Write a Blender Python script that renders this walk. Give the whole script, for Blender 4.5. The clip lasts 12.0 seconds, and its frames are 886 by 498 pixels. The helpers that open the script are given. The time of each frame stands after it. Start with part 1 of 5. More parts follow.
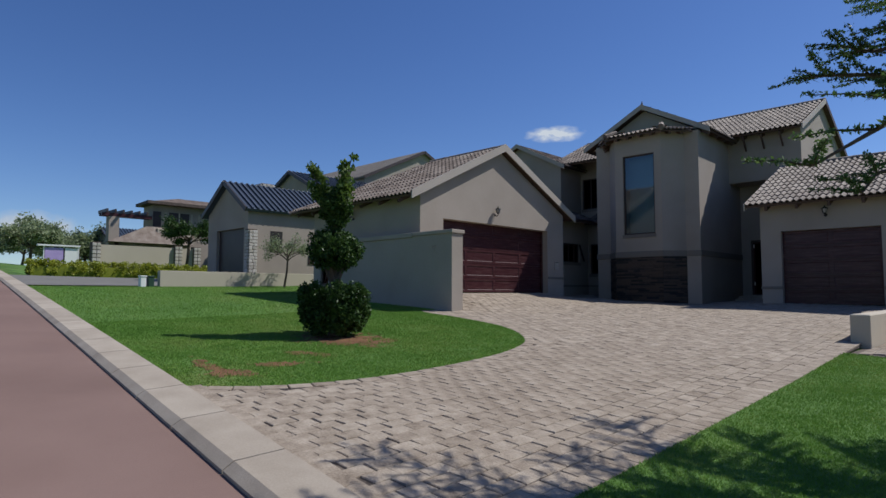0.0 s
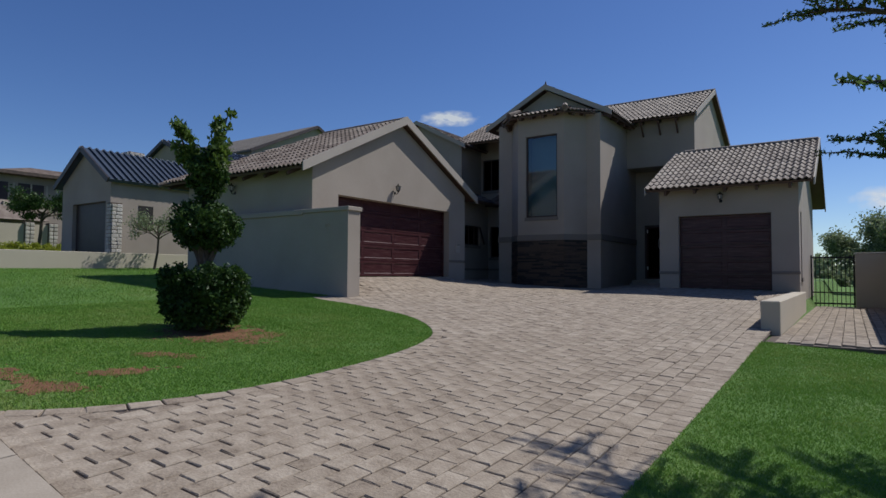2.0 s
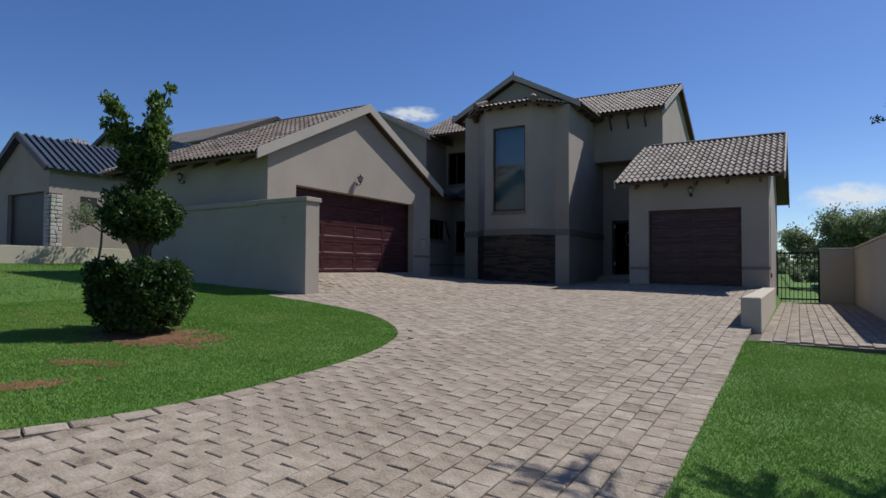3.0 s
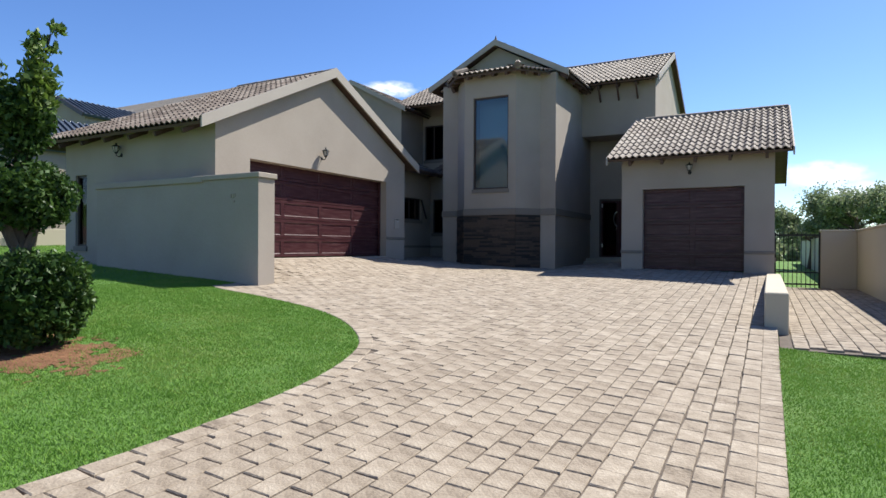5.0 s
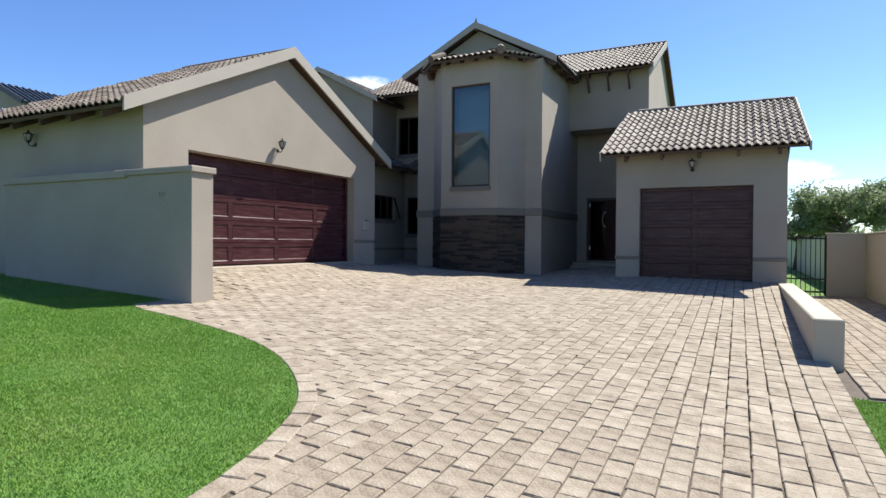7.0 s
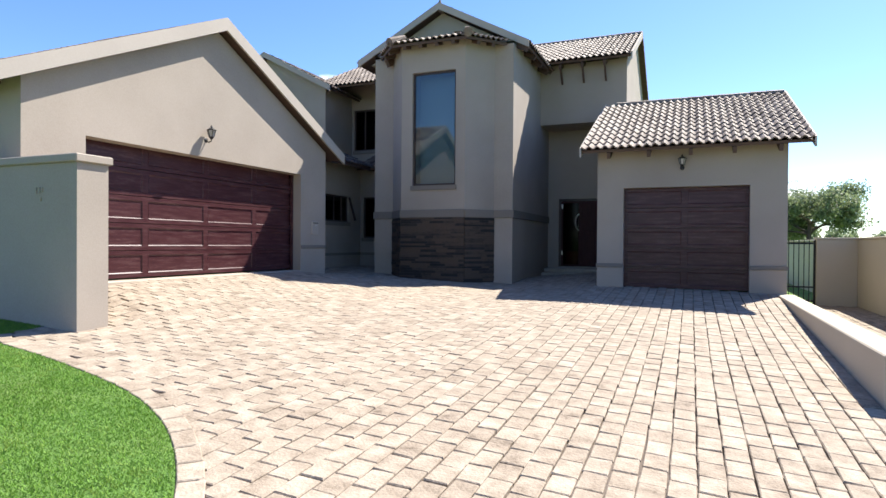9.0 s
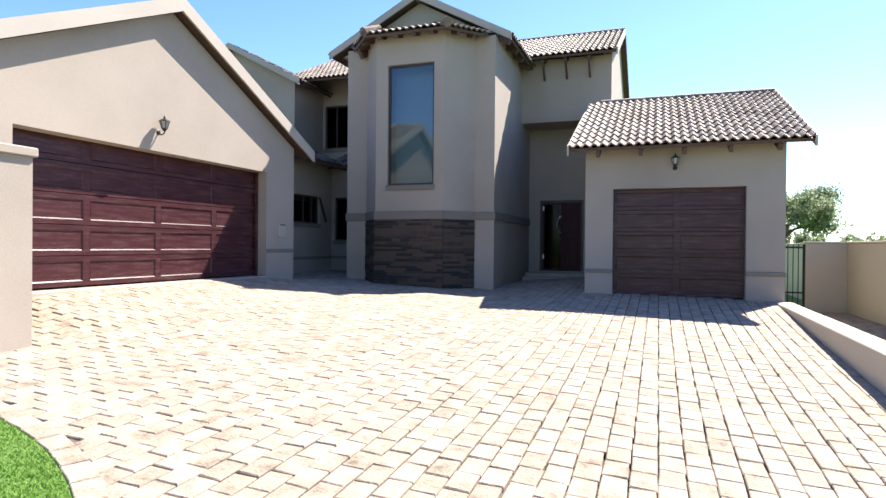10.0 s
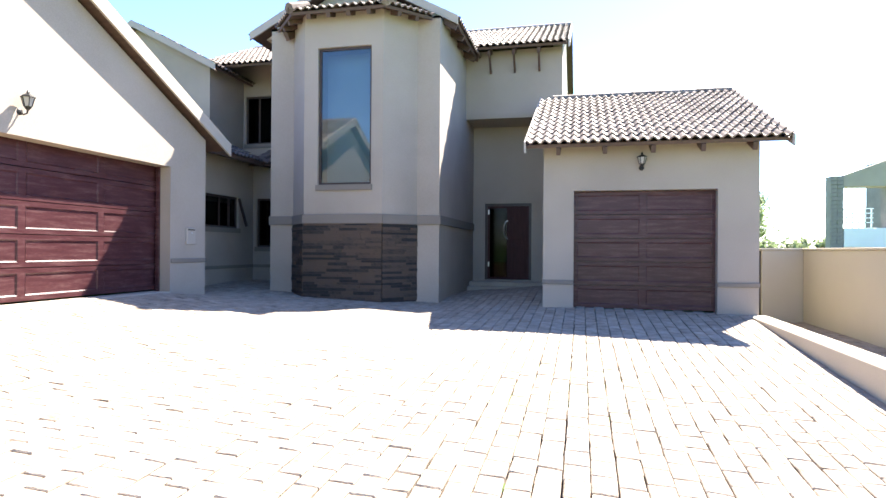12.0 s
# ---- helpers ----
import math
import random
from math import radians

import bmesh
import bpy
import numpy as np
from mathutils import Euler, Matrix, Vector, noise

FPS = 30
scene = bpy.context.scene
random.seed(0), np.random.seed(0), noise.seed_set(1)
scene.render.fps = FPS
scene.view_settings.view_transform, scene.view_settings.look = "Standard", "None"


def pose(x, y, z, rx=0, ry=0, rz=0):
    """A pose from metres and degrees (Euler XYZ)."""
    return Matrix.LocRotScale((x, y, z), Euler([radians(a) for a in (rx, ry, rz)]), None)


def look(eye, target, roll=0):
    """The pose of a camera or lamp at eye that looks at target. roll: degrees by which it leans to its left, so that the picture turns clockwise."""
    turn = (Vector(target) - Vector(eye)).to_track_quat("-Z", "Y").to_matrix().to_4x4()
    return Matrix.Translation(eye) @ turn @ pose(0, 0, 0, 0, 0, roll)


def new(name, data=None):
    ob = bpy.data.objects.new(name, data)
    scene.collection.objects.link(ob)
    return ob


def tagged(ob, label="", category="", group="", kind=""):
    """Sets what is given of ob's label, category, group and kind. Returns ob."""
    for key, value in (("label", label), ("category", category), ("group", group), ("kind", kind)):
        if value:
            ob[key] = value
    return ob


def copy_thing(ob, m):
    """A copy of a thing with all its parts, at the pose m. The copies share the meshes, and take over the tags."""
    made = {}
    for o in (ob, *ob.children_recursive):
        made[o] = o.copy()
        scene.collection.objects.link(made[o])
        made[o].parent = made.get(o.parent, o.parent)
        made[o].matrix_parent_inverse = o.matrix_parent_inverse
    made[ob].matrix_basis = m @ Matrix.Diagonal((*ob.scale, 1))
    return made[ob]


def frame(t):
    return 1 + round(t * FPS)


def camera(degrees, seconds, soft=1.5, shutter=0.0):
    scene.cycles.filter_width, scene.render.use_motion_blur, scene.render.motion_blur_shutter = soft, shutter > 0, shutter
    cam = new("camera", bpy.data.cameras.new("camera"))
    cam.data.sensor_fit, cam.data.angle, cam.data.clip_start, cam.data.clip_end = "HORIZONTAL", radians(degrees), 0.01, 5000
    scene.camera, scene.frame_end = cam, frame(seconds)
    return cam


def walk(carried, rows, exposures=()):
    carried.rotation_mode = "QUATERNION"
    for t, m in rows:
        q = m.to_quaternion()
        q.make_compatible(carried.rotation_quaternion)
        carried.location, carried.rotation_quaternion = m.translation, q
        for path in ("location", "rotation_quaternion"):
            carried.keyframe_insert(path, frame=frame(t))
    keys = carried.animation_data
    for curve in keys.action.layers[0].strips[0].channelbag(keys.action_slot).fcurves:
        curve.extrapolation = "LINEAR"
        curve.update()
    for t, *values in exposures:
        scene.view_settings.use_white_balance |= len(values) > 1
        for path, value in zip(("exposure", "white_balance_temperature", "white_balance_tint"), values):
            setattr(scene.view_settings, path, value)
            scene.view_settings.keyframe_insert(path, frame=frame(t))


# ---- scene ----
cam = camera(72.9, 12.0)
PATH = [
    (0, (2.399, 0.085, 1.371), (1.004, 1.511, 1.51), 0.1),
    (0.5, (2.163, 0.279, 1.395), (0.839, 1.773, 1.522), 0.2),
    (1, (1.902, 0.5, 1.404), (0.654, 2.059, 1.519), 0.2),
    (1.5, (1.651, 0.767, 1.404), (0.476, 2.383, 1.505), 0.2),
    (2, (1.394, 1.037, 1.408), (0.271, 2.69, 1.49), 0.3),
    (2.5, (1.148, 1.318, 1.398), (0.093, 3.016, 1.471), 0.3),
    (3, (0.925, 1.646, 1.396), (-0.094, 3.366, 1.465), 0.3),
    (5, (0.153, 3.072, 1.59), (-0.802, 4.829, 1.582), 0.3),
    (5.5, (-0.061, 3.396, 1.64), (-1.0, 5.162, 1.624), 0.4),
    (6, (-0.291, 3.795, 1.689), (-1.211, 5.57, 1.672), 0.4),
    (6.5, (-0.495, 4.226, 1.744), (-1.398, 6.011, 1.725), 0.3),
    (7, (-0.668, 4.685, 1.797), (-1.553, 6.478, 1.777), 0.4),
    (9, (-1.485, 6.309, 1.918), (-2.248, 8.158, 1.901), 0.4),
    (9.5, (-1.703, 6.727, 1.941), (-2.426, 8.592, 1.926), 0.4),
    (10, (-1.953, 7.114, 1.965), (-2.629, 8.997, 1.954), 0.5),
    (10.5, (-2.193, 7.463, 1.975), (-2.822, 9.361, 1.969), 0.5),
    (11, (-2.381, 7.856, 2.026), (-2.965, 9.769, 2.022), 0.4),
    (11.5, (-2.551, 8.194, 2.056), (-3.067, 10.126, 2.053), 0.4),
    (12, (-2.682, 8.557, 2.052), (-3.133, 10.505, 2.055), 0.4),
]
walk(cam, [(t, look(eye, target, roll)) for t, eye, target, roll in PATH],
     [(0, -0.1, 6080, 10), (1.5, -0.24, 6100, 10), (2.5, -0.2, 6100, 10), (3.2, 0.05, 6150, 9), (4.8, 0.8, 6380, 7), (5.5, 0.92, 6400, 6), (7, 0.97, 6420, 5), (9, 1.42, 6540, 9),
      (9.5, 1.56, 6580, 10), (10.5, 2.04, 6700, 11), (12, 2.62, 6820, 11)])

# ---- light ----
SUN_TO = Vector((0.385, 0.68, 1.0)).normalized()
world = bpy.data.worlds.new("sky")
scene.world = world
world.use_nodes = True
wn = world.node_tree.nodes
sky = wn.new("ShaderNodeTexSky")
sky.sky_type, sky.sun_disc = "NISHITA", False
sky.sun_elevation = math.asin(SUN_TO.z)
sky.sun_rotation = math.atan2(SUN_TO.x, SUN_TO.y)
sky.altitude, sky.air_density, sky.dust_density, sky.ozone_density = 1400, 1.0, 0.7, 3.4
wn["Background"].inputs["Strength"].default_value = 0.106
hsv = wn.new("ShaderNodeHueSaturation")
hsv.inputs["Saturation"].default_value = 1.17
hsv.inputs["Hue"].default_value = 0.511
world.node_tree.links.new(sky.outputs[0], hsv.inputs["Color"])
world.node_tree.links.new(hsv.outputs[0], wn["Background"].inputs["Color"])
sun = new("sun", bpy.data.lights.new("sun", "SUN"))
sun.data.energy, sun.data.angle, sun.data.color = 5.0, radians(0.53), (1.0, 0.955, 0.89)
sun.matrix_world = look(SUN_TO * 60, (0, 0, 0))


# ---- materials ----
def material(name, colours, rough=0.8, grain=30.0, blotch=1.2, bump=0.3, depth=0.004, metal=0.0, per_object=0.0,
             per_island=0.0, stretch=(1, 1, 1), spec=0.4, coat=0.0, blotch_amount=0.6, translucent=0.0):
    """A surface of two or three colours, mottled at two scales, with fine relief."""
    m = bpy.data.materials.new(name)
    m.use_nodes = True
    n, l = m.node_tree.nodes, m.node_tree.links
    b = n["Principled BSDF"]
    b.inputs["Roughness"].default_value = rough
    b.inputs["Metallic"].default_value = metal
    b.inputs["Specular IOR Level"].default_value = spec
    b.inputs["Coat Weight"].default_value = coat
    tc = n.new("ShaderNodeTexCoord")
    mp = n.new("ShaderNodeMapping")
    mp.inputs["Scale"].default_value = stretch
    l.new(tc.outputs["Object"], mp.inputs["Vector"])
    big, fine = n.new("ShaderNodeTexNoise"), n.new("ShaderNodeTexNoise")
    for node, scale, detail in ((big, blotch, 5), (fine, grain, 4)):
        node.inputs["Scale"].default_value, node.inputs["Detail"].default_value = scale, detail
        l.new(mp.outputs[0], node.inputs["Vector"])
    mix = n.new("ShaderNodeMath")
    mix.operation = "MULTIPLY_ADD"
    mix.inputs[1].default_value = blotch_amount
    l.new(big.outputs["Fac"], mix.inputs[0])
    sub = n.new("ShaderNodeMath")
    sub.operation = "MULTIPLY"
    sub.inputs[1].default_value = 1 - blotch_amount
    l.new(fine.outputs["Fac"], sub.inputs[0])
    l.new(sub.outputs[0], mix.inputs[2])
    value = mix.outputs[0]
    for amount, source in ((per_object, "object"), (per_island, "island")):
        if amount:
            if source == "object":
                info = n.new("ShaderNodeObjectInfo")
                rnd = info.outputs["Random"]
            else:
                info = n.new("ShaderNodeNewGeometry")
                rnd = info.outputs["Random Per Island"]
            add = n.new("ShaderNodeMath")
            add.operation = "MULTIPLY_ADD"
            add.inputs[1].default_value = amount
            l.new(rnd, add.inputs[0])
            shift = n.new("ShaderNodeMath")
            shift.operation = "SUBTRACT"
            shift.inputs[1].default_value = amount / 2
            l.new(value, shift.inputs[0])
            l.new(shift.outputs[0], add.inputs[2])
            value = add.outputs[0]
    ramp = n.new("ShaderNodeValToRGB")
    k = len(colours)
    while len(ramp.color_ramp.elements) < k:
        ramp.color_ramp.elements.new(0.5)
    for i, c in enumerate(colours):
        e = ramp.color_ramp.elements[i]
        e.position, e.color = 0.28 + 0.44 * i / max(1, k - 1), (*c, 1)
    l.new(value, ramp.inputs[0])
    l.new(ramp.outputs[0], b.inputs["Base Color"])
    if translucent:
        tl, mx = n.new("ShaderNodeBsdfTranslucent"), n.new("ShaderNodeMixShader")
        mx.inputs[0].default_value = translucent
        l.new(ramp.outputs[0], tl.inputs["Color"])
        l.new(b.outputs[0], mx.inputs[1])
        l.new(tl.outputs[0], mx.inputs[2])
        l.new(mx.outputs[0], n["Material Output"].inputs["Surface"])
    if bump:
        bp = n.new("ShaderNodeBump")
        bp.inputs["Strength"].default_value, bp.inputs["Distance"].default_value = bump, depth
        l.new(fine.outputs["Fac"], bp.inputs["Height"])
        l.new(bp.outputs[0], b.inputs["Normal"])
    return m


M = {}
M["plaster"] = material("plaster", [(0.268, 0.223, 0.18), (0.326, 0.276, 0.225), (0.374, 0.318, 0.262)], 0.9, 60, 0.7, 0.3, 0.0035)
M["band"] = material("band_plaster", [(0.17, 0.145, 0.12), (0.205, 0.175, 0.145)], 0.9, 60, 0.8, 0.3, 0.005)
M["fascia"] = material("painted_fascia", [(0.35, 0.3, 0.25), (0.4, 0.35, 0.295)], 0.7, 40, 0.9, 0.15, 0.002)
M["tile"] = material("roof_tile", [(0.064, 0.044, 0.034), (0.146, 0.108, 0.084), (0.242, 0.2, 0.163)], 0.75, 35, 2.5, 0.4, 0.004, per_object=0.3, per_island=0.3)
M["soffit"] = material("dark_timber", [(0.05, 0.028, 0.02), (0.1, 0.06, 0.045)], 0.6, 30, 3, 0.3, 0.003, stretch=(1, 6, 1))
M["maroon"] = material("varnished_meranti", [(0.034, 0.0105, 0.0125), (0.057, 0.02, 0.022), (0.11, 0.059, 0.057)], 0.33, 16, 2.2, 0.25, 0.003, stretch=(1, 1, 9), spec=0.2, coat=0.05)
M["door_wood"] = material("stained_door_wood", [(0.03, 0.0085, 0.009), (0.06, 0.018, 0.018)], 0.45, 22, 3, 0.2, 0.002, stretch=(6, 6, 1), spec=0.1)
# teal of the mirrored sky, painted on the backing behind the stairwell glass
M["teal_reflection"] = material("reflected_sky_teal", [(0.27, 0.37, 0.39), (0.33, 0.43, 0.45)], 0.9, 12, 1, 0, 0)
M["door_frame"] = material("dark_frame", [(0.035, 0.022, 0.018), (0.06, 0.04, 0.032)], 0.45, 40, 3, 0.1, 0.002)
M["paver"] = material("clay_paver", [(0.1, 0.073, 0.051), (0.23, 0.181, 0.131), (0.297, 0.242, 0.181), (0.375, 0.312, 0.24)], 0.88, 45, 7.0, 0.8, 0.01, per_object=0.14, per_island=0.14, blotch_amount=0.66)
M["joint"] = material("joint_sand", [(0.07, 0.052, 0.04), (0.15, 0.118, 0.09)], 0.95, 40, 5, 0.5, 0.006)
M["concrete"] = material("kerb_concrete", [(0.28, 0.232, 0.175), (0.41, 0.35, 0.275)], 0.9, 70, 2.5, 0.4, 0.004, per_object=0.2)
M["grey_paving"] = material("grey_paving", [(0.12, 0.115, 0.1), (0.18, 0.17, 0.15)], 0.9, 60, 1.5, 0.4, 0.005)
M["road"] = material("red_asphalt", [(0.14, 0.085, 0.067), (0.19, 0.12, 0.096), (0.23, 0.15, 0.122)], 0.92, 160, 0.5, 0.6, 0.006)
M["soil"] = material("red_soil", [(0.11, 0.05, 0.021), (0.19, 0.09, 0.041)], 0.95, 50, 4, 0.6, 0.02)
M["turf"] = material("turf", [(0.06, 0.125, 0.02), (0.09, 0.185, 0.028), (0.16, 0.2, 0.055)], 0.95, 90, 0.55, 0.8, 0.03)
M["blade"] = material("grass_blade", [(0.092, 0.195, 0.026), (0.146, 0.28, 0.041), (0.255, 0.32, 0.08)], 0.6, 8, 0.6, 0, 0, per_island=0.15, spec=0.15, translucent=0.3)
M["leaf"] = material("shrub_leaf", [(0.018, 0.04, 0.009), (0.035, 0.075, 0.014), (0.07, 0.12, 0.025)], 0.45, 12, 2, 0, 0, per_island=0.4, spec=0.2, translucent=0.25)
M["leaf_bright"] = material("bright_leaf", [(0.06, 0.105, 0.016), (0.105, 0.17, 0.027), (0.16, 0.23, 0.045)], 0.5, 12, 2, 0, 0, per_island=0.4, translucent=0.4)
M["leaf_grey"] = material("grey_green_leaf", [(0.15, 0.19, 0.095), (0.23, 0.28, 0.14), (0.3, 0.34, 0.185)], 0.6, 12, 2, 0, 0, per_island=0.4, translucent=0.4)
M["leaf_yellow"] = material("yellow_green_leaf", [(0.16, 0.2, 0.014), (0.28, 0.31, 0.026), (0.4, 0.4, 0.05)], 0.5, 12, 2, 0, 0, per_island=0.4, translucent=0.4)
M["leaf_acacia"] = material("acacia_leaf", [(0.05, 0.1, 0.024), (0.085, 0.15, 0.036), (0.13, 0.2, 0.055)], 0.55, 12, 2, 0, 0, per_island=0.4, translucent=0.4)
M["bark"] = material("bark", [(0.06, 0.045, 0.035), (0.13, 0.1, 0.08)], 0.95, 40, 6, 0.8, 0.01, stretch=(1, 1, 0.3))
M["stone"] = material("slate_cladding", [(0.012, 0.011, 0.01), (0.027, 0.023, 0.02), (0.085, 0.057, 0.04)], 0.75, 25, 4, 0.5, 0.008, per_object=0.5, per_island=0.5)
M["pale_stone"] = material("pale_stone", [(0.3, 0.27, 0.22), (0.5, 0.46, 0.4)], 0.85, 25, 4, 0.5, 0.01, per_object=0.4, per_island=0.4)
M["iron"] = material("black_iron", [(0.012, 0.012, 0.012), (0.03, 0.028, 0.026)], 0.5, 50, 5, 0.1, 0.001, metal=0.3)
M["steel"] = material("brushed_steel", [(0.5, 0.5, 0.5), (0.62, 0.62, 0.62)], 0.28, 50, 5, 0, 0, metal=1.0)
M["blue_roof"] = material("charcoal_blue_roof_tile", [(0.03, 0.042, 0.062), (0.05, 0.065, 0.095)], 0.45, 20, 2, 0.2, 0.003, per_island=0.3)
M["grey_roof"] = material("grey_roof_tile", [(0.16, 0.14, 0.125), (0.26, 0.235, 0.21)], 0.8, 15, 1, 0.3, 0.01)
M["cream"] = material("cream_wall_plaster", [(0.42, 0.365, 0.28), (0.49, 0.43, 0.335)], 0.9, 50, 0.7, 0.3, 0.005)
# near-black colour stands in for the shade of unlit rooms
M["unlit_room"] = material("interior_dark", [(0.02, 0.018, 0.016), (0.035, 0.03, 0.027)], 0.9, 8, 1, 0, 0)
M["blind"] = material("pale_blind", [(0.5, 0.49, 0.46), (0.58, 0.57, 0.54)], 0.8, 30, 1, 0, 0)
M["white"] = material("white_paint", [(0.7, 0.69, 0.66), (0.78, 0.77, 0.74)], 0.6, 30, 1, 0.1, 0.001)
M["purple"] = material("purple_banner", [(0.35, 0.25, 0.5), (0.45, 0.35, 0.6)], 0.6, 5, 1, 0, 0)
M["green_plastic"] = material("green_plastic", [(0.02, 0.05, 0.03), (0.03, 0.07, 0.045)], 0.5, 30, 2, 0, 0)
M["red_cloth"] = material("red_cloth", [(0.25, 0.01, 0.02), (0.35, 0.02, 0.03)], 0.85, 60, 4, 0.2, 0.002)
M["lamp_glass"] = material("frosted_lamp_glass", [(0.3, 0.29, 0.26), (0.38, 0.36, 0.33)], 0.25, 20, 4, 0, 0)


def glass(name, tint, alpha):
    """Window glass: clear with a mirror-like face."""
    m = bpy.data.materials.new(name)
    m.use_nodes = True
    n, l = m.node_tree.nodes, m.node_tree.links
    n.remove(n["Principled BSDF"])
    tr, gl, mx, fr = n.new("ShaderNodeBsdfTransparent"), n.new("ShaderNodeBsdfGlossy"), n.new("ShaderNodeMixShader"), n.new("ShaderNodeFresnel")
    tr.inputs["Color"].default_value = (*tint, 1)
    gl.inputs["Roughness"].default_value = 0.01
    fr.inputs["IOR"].default_value = alpha
    l.new(fr.outputs[0], mx.inputs[0])
    l.new(tr.outputs[0], mx.inputs[1])
    l.new(gl.outputs[0], mx.inputs[2])
    l.new(mx.outputs[0], n["Material Output"].inputs["Surface"])
    return m


M["glass"] = glass("tinted_window_glass", (0.72, 0.78, 0.8), 1.65)
M["glass_dark"] = glass("clear_window_glass", (0.4, 0.4, 0.4), 1.15)


# ---- mesh helpers ----
def box(bm, x0, x1, y0, y1, z0, z1, bevel=0.0):
    x0, x1, y0, y1, z0, z1 = min(x0, x1), max(x0, x1), min(y0, y1), max(y0, y1), min(z0, z1), max(z0, z1)
    vs = [bm.verts.new((x, y, z)) for z in (z0, z1) for x, y in ((x0, y0), (x1, y0), (x1, y1), (x0, y1))]
    fs = [bm.faces.new([vs[i] for i in q]) for q in ((3, 2, 1, 0), (4, 5, 6, 7), (0, 1, 5, 4), (1, 2, 6, 5), (2, 3, 7, 6), (3, 0, 4, 7))]
    if bevel:
        bmesh.ops.bevel(bm, geom=list({e for f in fs for e in f.edges}), offset=bevel, segments=1, affect="EDGES")
    return bm


def prism(bm, points, way):
    """A closed solid: the polygon of points carried along way."""
    way = Vector(way)
    a = [bm.verts.new(p) for p in points]
    b = [bm.verts.new(Vector(p) + way) for p in points]
    k = len(a)
    bm.faces.new(a)
    bm.faces.new(b[::-1])
    for i in range(k):
        bm.faces.new((a[i], b[i], b[(i + 1) % k], a[(i + 1) % k]))
    bmesh.ops.recalc_face_normals(bm, faces=bm.faces)
    return bm


def beam(bm, p, q, w, h, up=(0, 0, 1)):
    """A bar from p to q, w wide and h deep."""
    p, q = Vector(p), Vector(q)
    d = (q - p).normalized()
    s = d.cross(Vector(up))
    s = s.normalized() if s.length > 1e-4 else Vector((1, 0, 0))
    u = s.cross(d)
    ring = [s * (w / 2) + u * (h / 2), s * (-w / 2) + u * (h / 2), s * (-w / 2) - u * (h / 2), s * (w / 2) - u * (h / 2)]
    a, b = [bm.verts.new(p + r) for r in ring], [bm.verts.new(q + r) for r in ring]
    bm.faces.new(a[::-1])
    bm.faces.new(b)
    for i in range(4):
        bm.faces.new((a[i], a[(i + 1) % 4], b[(i + 1) % 4], b[i]))
    return bm


def tube(bm, path, radii, sides=7):
    """A round limb through the points of path."""
    rings = []
    for i, p in enumerate(path):
        p = Vector(p)
        d = (Vector(path[min(i + 1, len(path) - 1)]) - Vector(path[max(i - 1, 0)])).normalized()
        s = d.cross(Vector((0.3, 0.9, 0.2))).normalized()
        u = s.cross(d)
        rings.append([bm.verts.new(p + (s * math.cos(a) + u * math.sin(a)) * radii[i]) for a in [k * math.tau / sides for k in range(sides)]])
    for r0, r1 in zip(rings, rings[1:]):
        for k in range(sides):
            bm.faces.new((r0[k], r0[(k + 1) % sides], r1[(k + 1) % sides], r1[k]))
    bm.faces.new(rings[0][::-1])
    bm.faces.new(rings[-1])
    return bm


def lathe(bm, profile, centre=(0, 0, 0), sides=12):
    """A turned form from (radius, height) steps."""
    c = Vector(centre)
    rings = [[bm.verts.new(c + Vector((r * math.cos(k * math.tau / sides), r * math.sin(k * math.tau / sides), z))) for k in range(sides)] for r, z in profile]
    for r0, r1 in zip(rings, rings[1:]):
        for k in range(sides):
            bm.faces.new((r0[k], r0[(k + 1) % sides], r1[(k + 1) % sides], r1[k]))
    bm.faces.new(rings[0][::-1])
    bm.faces.new(rings[-1])
    return bm


def mesh_of(name, bm, mat, smooth=False):
    me = bpy.data.meshes.new(name)
    bm.to_mesh(me)
    bm.free()
    me.materials.append(mat)
    if smooth:
        for p in me.polygons:
            p.use_smooth = True
    return me


def child(ob, parent):
    ob.parent = parent
    if parent is not None:
        base = parent.matrix_basis if parent.parent is None else parent.parent.matrix_basis @ parent.matrix_parent_inverse @ parent.matrix_basis if parent.parent else parent.matrix_basis
        ob.matrix_parent_inverse = base.inverted()
    return ob


def part(name, bm, mat, parent, label="", smooth=False):
    ob = child(new(name, mesh_of(name, bm, mat, smooth)), parent)
    if label:
        ob["label"] = label
    return ob


def thing(name, place, label, category, group="", kind=""):
    ob = new(name)
    ob.empty_display_size = 0.2
    ob.matrix_basis = Matrix.Translation(place)
    return tagged(ob, label, category, group, kind)


def solid(name, bm, mat, label="", category="", kind="", group="", smooth=False):
    return tagged(new(name, mesh_of(name, bm, mat, smooth)), label, category, group, kind)


def raw_mesh(name, verts, faces, mat):
    me = bpy.data.meshes.new(name)
    me.from_pydata(verts, [], faces)
    me.materials.append(mat)
    return me


